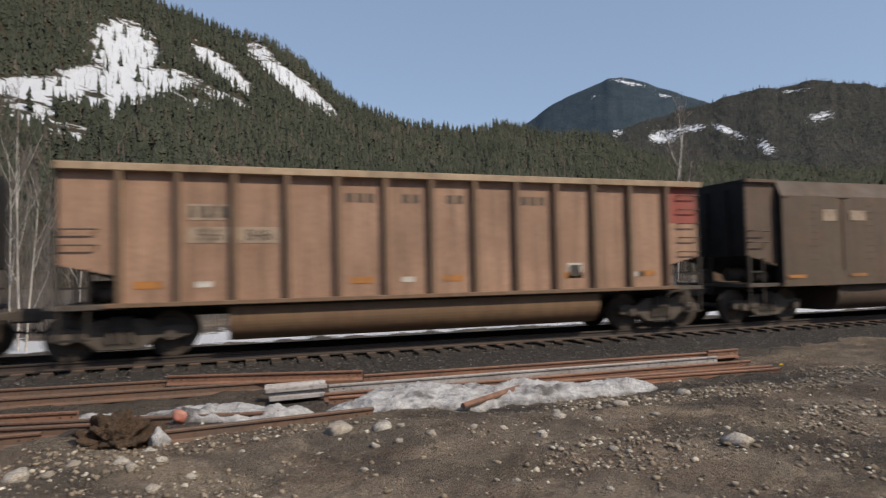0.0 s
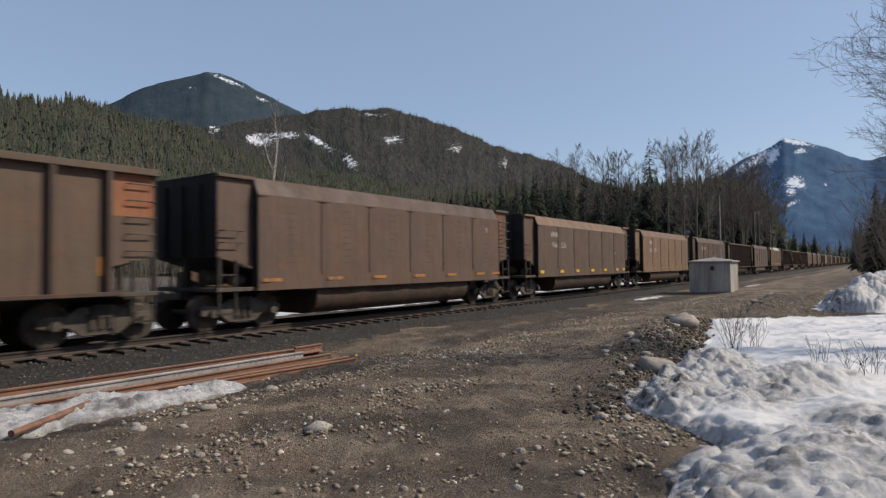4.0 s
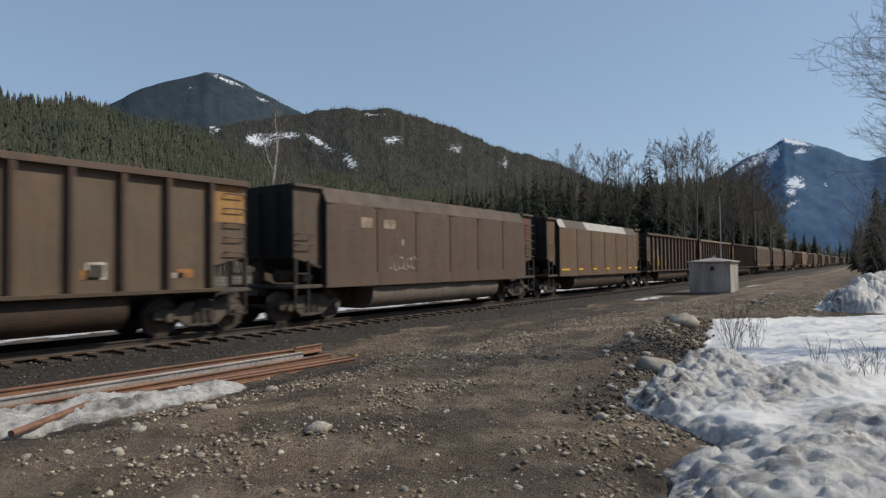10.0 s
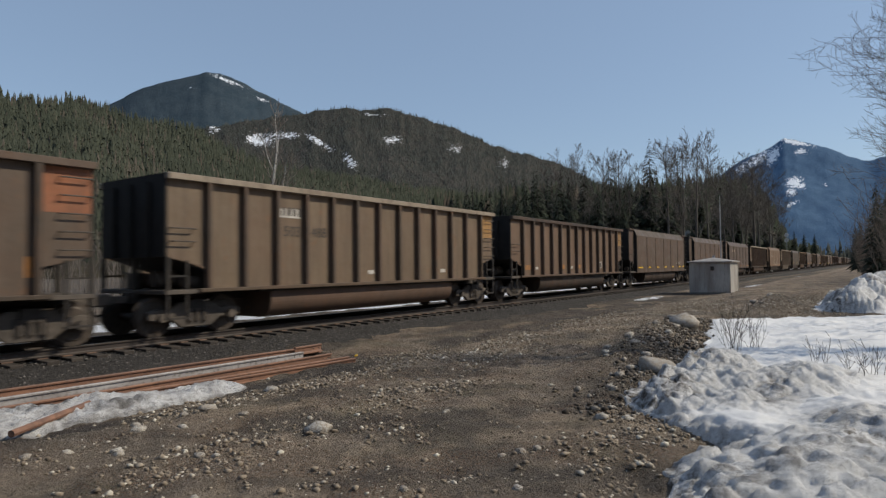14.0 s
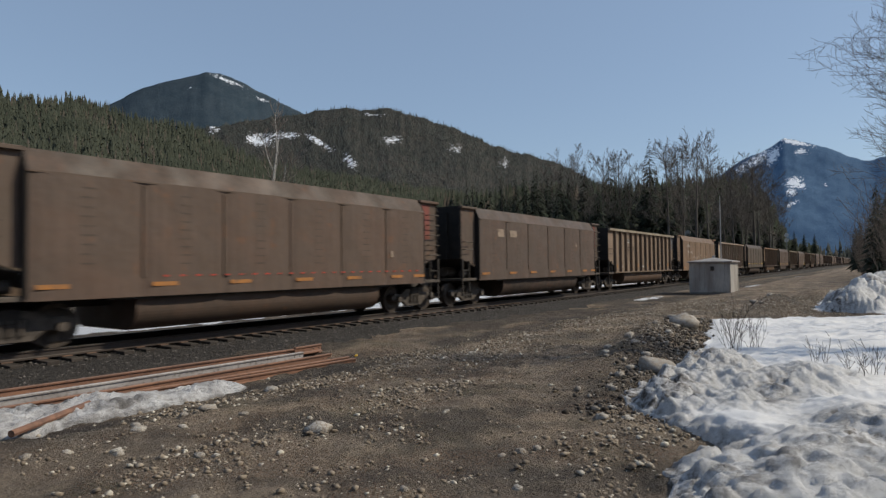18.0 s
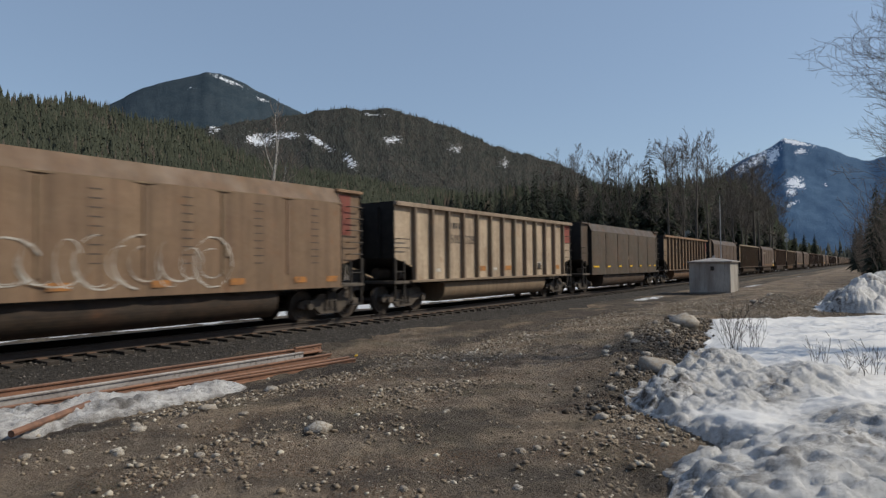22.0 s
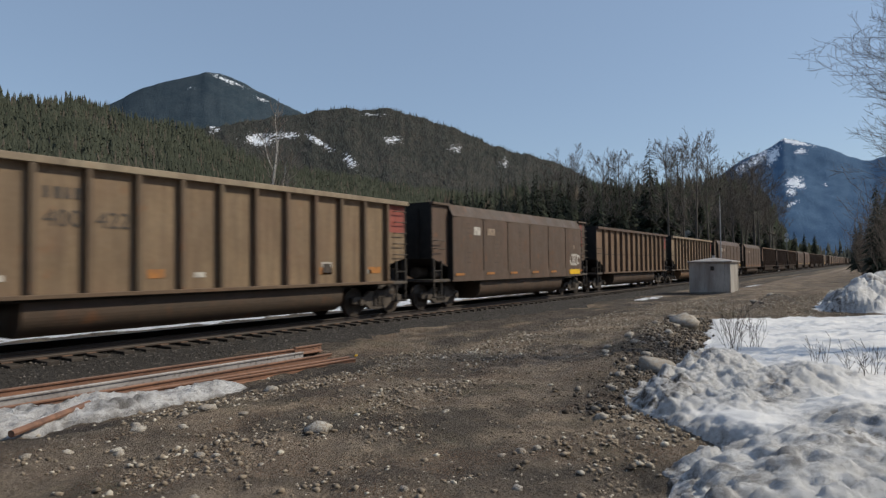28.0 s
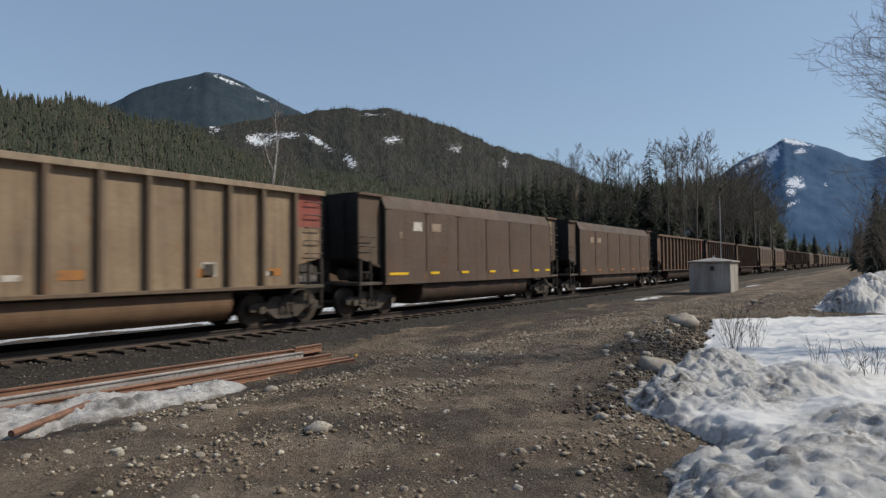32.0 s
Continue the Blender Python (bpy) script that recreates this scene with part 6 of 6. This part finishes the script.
def mark_car(car, kind, marks, number, end, seed):
    rs = random.Random(seed)
    y = -1.409 if kind == 'R' else -1.601
    ms = marks.split()
    if kind == 'R':
        ob = patch("end_panel", car, 6.36, 7.27, 2.72, 3.62, y, PAINT, "painted end panel")
        ob.color = (*end, 1)
    else:
        ob = patch("end_panel", car, 6.32, 6.86, 2.55, 3.78, -1.365, PAINT, "painted end panel")
        ob.color = (*[v * .7 for v in end], 1)
    zn = 2.45 if kind == 'R' else 2.42
    if number:
        a, b = number.split()
        dark = 'd' in ms or 't' in ms or 'w' in ms
        mat = BLACKMARK if dark else WHITE
        # left edges of the two panels that hold the number, its foot, and the panel under the initials
        x1, x2 = (-6.07, -5.07) if 'v' in ms else (-5.06, -4.12) if 'w' in ms else (-4.0, -3.0)
        zn = 1.97 if 'v' in ms else 2.31 if 'w' in ms else zn
        if kind == 'S':
            x1, x2 = -4.85, -3.80
        if 'v' in ms or 'w' in ms:
            mat = STENCIL
            box_mat = FAINT if 'v' in ms else PALE
            top = .40 if 'v' in ms else .45
            for xa, za, zb in ((x1, zn - .06, zn + .27), (x2, zn - .06, zn + .27), (x1, zn + top - .05, zn + top + .27)):
                patch("repaint_patch", car, xa, xa + .82, za, zb, y - .002, box_mat, "pale repainted panel under the number")
            if 'v' in ms:
                patch("repaint_patch", car, -5.03, -4.49, 2.27, 2.66, y - .002, PALE, "pale repainted square")
        else:
            top = .55
        size = .32 if 'v' in ms or 'w' in ms else .48 if 'd' in ms else .40
        for tx, xa in ((a, x1), (b, x2)):
            letters(tx, size, mat, car, xa + .41, zn, y - .006)
        for k, w in enumerate((.09, .12, .10, .12)):
            patch("initial_bar", car, x1 + .06 + .19 * k, x1 + .06 + .19 * k + w, zn + top, zn + top + .23, y - .005, mat, "owner's initial as a worn bar")
        if 'w' in ms:
            for xa, cnt in ((-1.91, 3), (-.67, 2), (.36, 2), (2.21, 3)):
                for k in range(cnt):
                    patch("letter_bar", car, xa + .23 * k, xa + .23 * k + .15, 3.12, 3.31, y - .003, STENCIL, "worn dark letter as a bar")
    if kind == 'R':
        if 'q' in ms or 'd' in ms or 'w' in ms:
            for x in (-6.05, -1.9, .18, 3.25, 5.35):
                if rs.random() < .85:
                    w = rs.uniform(.35, .6)
                    patch("reflector", car, x + .05, x + .05 + round(w, 1), 1.38, 1.52 if 'q' not in ms else 1.58, y - .003, ORANGE)
            for x in (-4.9, -.72, 5.25):
                patch("data_stencil", car, x, x + .3, 1.38, 1.5, y - .003, WHITE)
            patch("routing_plate", car, 3.4, 3.8, 1.38, 1.74, y - .003, WHITE)
            patch("routing_plate", car, 3.45, 3.75, 1.43, 1.69, y - .007, BLACKMARK)
        if 'v' in ms:
            for x, m in ((-6.12, YELLOW), (-4.44, YELLOW), (-2.58, ORANGE), (.42, ORANGE), (2.48, ORANGE), (6.05, ORANGE)):
                patch("reflector", car, x, x + .16, 1.45, 1.95 if m is YELLOW else 1.85, y - .003, m)
        if 'f' in ms:
            for x in (-3.75, -2.7):
                for dz in (0, .42):
                    patch("repaint_patch", car, x, x + .42, 2.1 + dz, 2.42 + dz, y - .003, FAINT, "faded pale repainted block")
        if 'b' in ms:
            patch("side_band", car, -6.1, 6.2, 2.16, 2.2, y - .003, BLACKMARK, "thin dark horizontal seam")
        if 't' in ms:
            patch("repaint_patch", car, -4.0, -3.3, 2.95, 3.2, y - .003, WHITE)
            for x in (-.5, 3.5):
                patch("data_stencil", car, x, x + .3, 1.36, 1.48, y - .003, WHITE)
    else:
        xs = (-6.05, -3.75, -1.75, .35, 2.35, 4.4, 5.6)
        for m, mat, z0, w, dz in (('y', BRIGHT, 1.30, .5, .09), ('o', ORANGE, 1.22, .6, .09), ('Y', YELLOW, 1.18, .42, .14), ('Q', ORANGE, 1.18, .42, .16), ('Z', BRIGHT, 1.42, .42, .09)):
            if m in ms:
                for k, x in enumerate(xs):
                    ww = w * (2.0 if k == 0 and m in 'yZ' else 1)
                    patch("reflector", car, x, x + ww, z0, z0 + dz, y - .003, mat)
        if 'K' in ms:
            for a, b in ((-6.2, -5.4), (-2.6, 4.1)):
                part("primer_patch", slab([(-1.582, 3.475), (-1.337, 3.935), (-1.330, 3.932), (-1.575, 3.472)], 'x', a, b), PRIMER, car, "white primer on the sloping top")
        if 'r' in ms:
            for k in range(24):
                patch("red_reflector", car, -3.5 + .4 * k, -3.36 + .4 * k, 1.42, 1.46, y - .003, REDMARK)
        if 'p' in ms or 'P' in ms:
            patch("repaint_patch", car, -4.75, -4.25, 2.80, 3.12, y - .003, WHITE if 'P' in ms else PALE)
            patch("repaint_patch", car, -3.7, -3.1, 2.82, 3.1, y - .003, PALE)
        for k in range(3):
            x, z = rs.uniform(-6, 5.6), rs.uniform(1.6, 3.1)
            if k == 0:
                patch("scuff", car, x, x + .1, z, z + .2, y - .003, PALE)
        if seed < 132:
            key = "pressed"
            if key not in SHARED:
                bm = None
                for gx in (-5.1, -2.95, -.85, 1.2, 3.2, 5.15):
                    for k in range(9):
                        bm = box(gx - .14, gx + .14, -.002, .002, 1.7 + .19 * k, 1.73 + .19 * k, 0, bm)
                SHARED[key] = finish(bm, "pressed_pattern", SLOT_SHADE)
            ob = part("pressed_pattern", SHARED[key], None, car, "columns of short dark bars painted for the shadow in pressed slots")
            ob.location = (0, y - .002, 0)
            ob["kind"] = "stuff"
        if 'g' in ms:
            scribble(car, rs.choice((-3.4, 3.6)), 1.45, 1.4, .5, y - .005, WHITE, seed, 6, .018)
        if 'G' in ms:
            scribble(car, -2.9, 1.05, 5.2, 1.35, y - .005, WHITE, seed, 6, .035)
            scribble(car, -2.7, 1.15, 4.8, 1.1, y - .007, WHITE, seed + 7, 9, .022)
        if 'W' in ms:
            scribble(car, 4.7, 1.5, 1.1, .6, y - .005, WHITE, seed, 4, .1)
            patch("sprayed_patch", car, 4.6, 5.9, 1.1, 1.35, y - .005, BRIGHT)


NAMES = {'R': "ribbed", 'S': "smooth-sided"}
proto = {'R': ribbed_car(), 'S': smooth_car()}
train = []


def tone_name(c):
    return "light tan" if c[0] > .4 else "tan" if c[0] > .3 else "dull tan" if c[0] > .23 else "reddish-brown" if c[0] / c[2] > 2.2 and c[0] > .17 else "dark brown" if c[0] < .15 else "brown"


def end_name(c):
    return {RED: "red", ORED: "rust-red", CREAM: "cream", GREYBLUE: "grey-blue", OCHRE: "ochre"}[c]


rc = random.Random(42)
for n in range(-1, 56):
    if n in CARS:
        kind, body, edge, trough, end, marks, number = CARS[n]
    else:
        kind = rc.choice("RSS")
        body = rc.choice((BROWN, RBROWN, GBROWN, DTAN, BROWN)) if kind == 'R' else rc.choice((BROWN, RBROWN, GBROWN))
        edge, trough, end, marks, number = body, rc.choice((DARK, BROWN)), rc.choice((RED, ORED)), rc.choice(("o", "y")) if kind == 'S' else "q", ""
    car = copy_thing(proto[kind], pose(CAR_START + CAR_STEP * n, TRACK_Y, 0))
    for o in car.children_recursive:
        nm = o.name.split(".")[0]
        c = edge if nm in ("top_chord", "slope_band", "bay_cap") else trough if nm == "tub" else body
        # sloping top painted darker to offset the strong sun it catches
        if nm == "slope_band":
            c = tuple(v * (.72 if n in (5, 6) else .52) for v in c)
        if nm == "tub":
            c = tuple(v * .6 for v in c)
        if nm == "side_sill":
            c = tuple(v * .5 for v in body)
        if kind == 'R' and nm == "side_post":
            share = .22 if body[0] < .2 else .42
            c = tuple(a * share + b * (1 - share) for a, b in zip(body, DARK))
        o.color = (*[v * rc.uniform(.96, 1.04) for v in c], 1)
    if n > 30:
        for o in list(car.children_recursive):
            if o.name.split(".")[0] in ("spring", "bearing_cap", "brake_hose", "grab_iron", "corner_rivets", "spring_pocket", "brake_valve", "brake_cylinder", "stirrup_step", "hand_rail", "step_post", "end_brace"):
                bpy.data.objects.remove(o)
    mark_car(car, kind, marks, number, end, n + 100)
    tagged(car, "%s coal gondola in dusty %s paint, %s end panel" % (NAMES[kind], tone_name(body), end_name(end)), "coal wagon", "coal train")
    train.append((n, car))
for p in proto.values():
    for o in (*p.children_recursive, p):
        bpy.data.objects.remove(o)


def motions():
    # how far the train has come, in metres, at some seconds
    gone = [(0.0, 0.0), (6.0, 78.6), (9.0, 117.83), (13.0, 170.1), (19.0, 248.85), (23.0, 301.5), (28.0, 367.05), (32.0, 419.5)]
    for n, car in train:
        walk(car, [(t, pose(CAR_START + CAR_STEP * n - g, TRACK_Y, 0)) for t, g in gone])
    # wheels roll without slip; all of the train's axles share two tracks of keys
    first = {}
    for n, car in train:
        for o in car.children_recursive:
            if o.name.split(".")[0] != "wheelset":
                continue
            x = round(o.location.x, 3)
            if x not in first:
                turn = -math.degrees(SPEED / FPS / .455)
                walk(o, [(k / FPS, pose(x, 0, .455, 0, turn * k, 0)) for k in range(int(32 * FPS) + 1)])
                first[x] = o.animation_data
            else:
                o.rotation_mode = "QUATERNION"
                ad = o.animation_data_create()
                ad.action = first[x].action
                ad.action_slot = first[x].action_slot


motions()
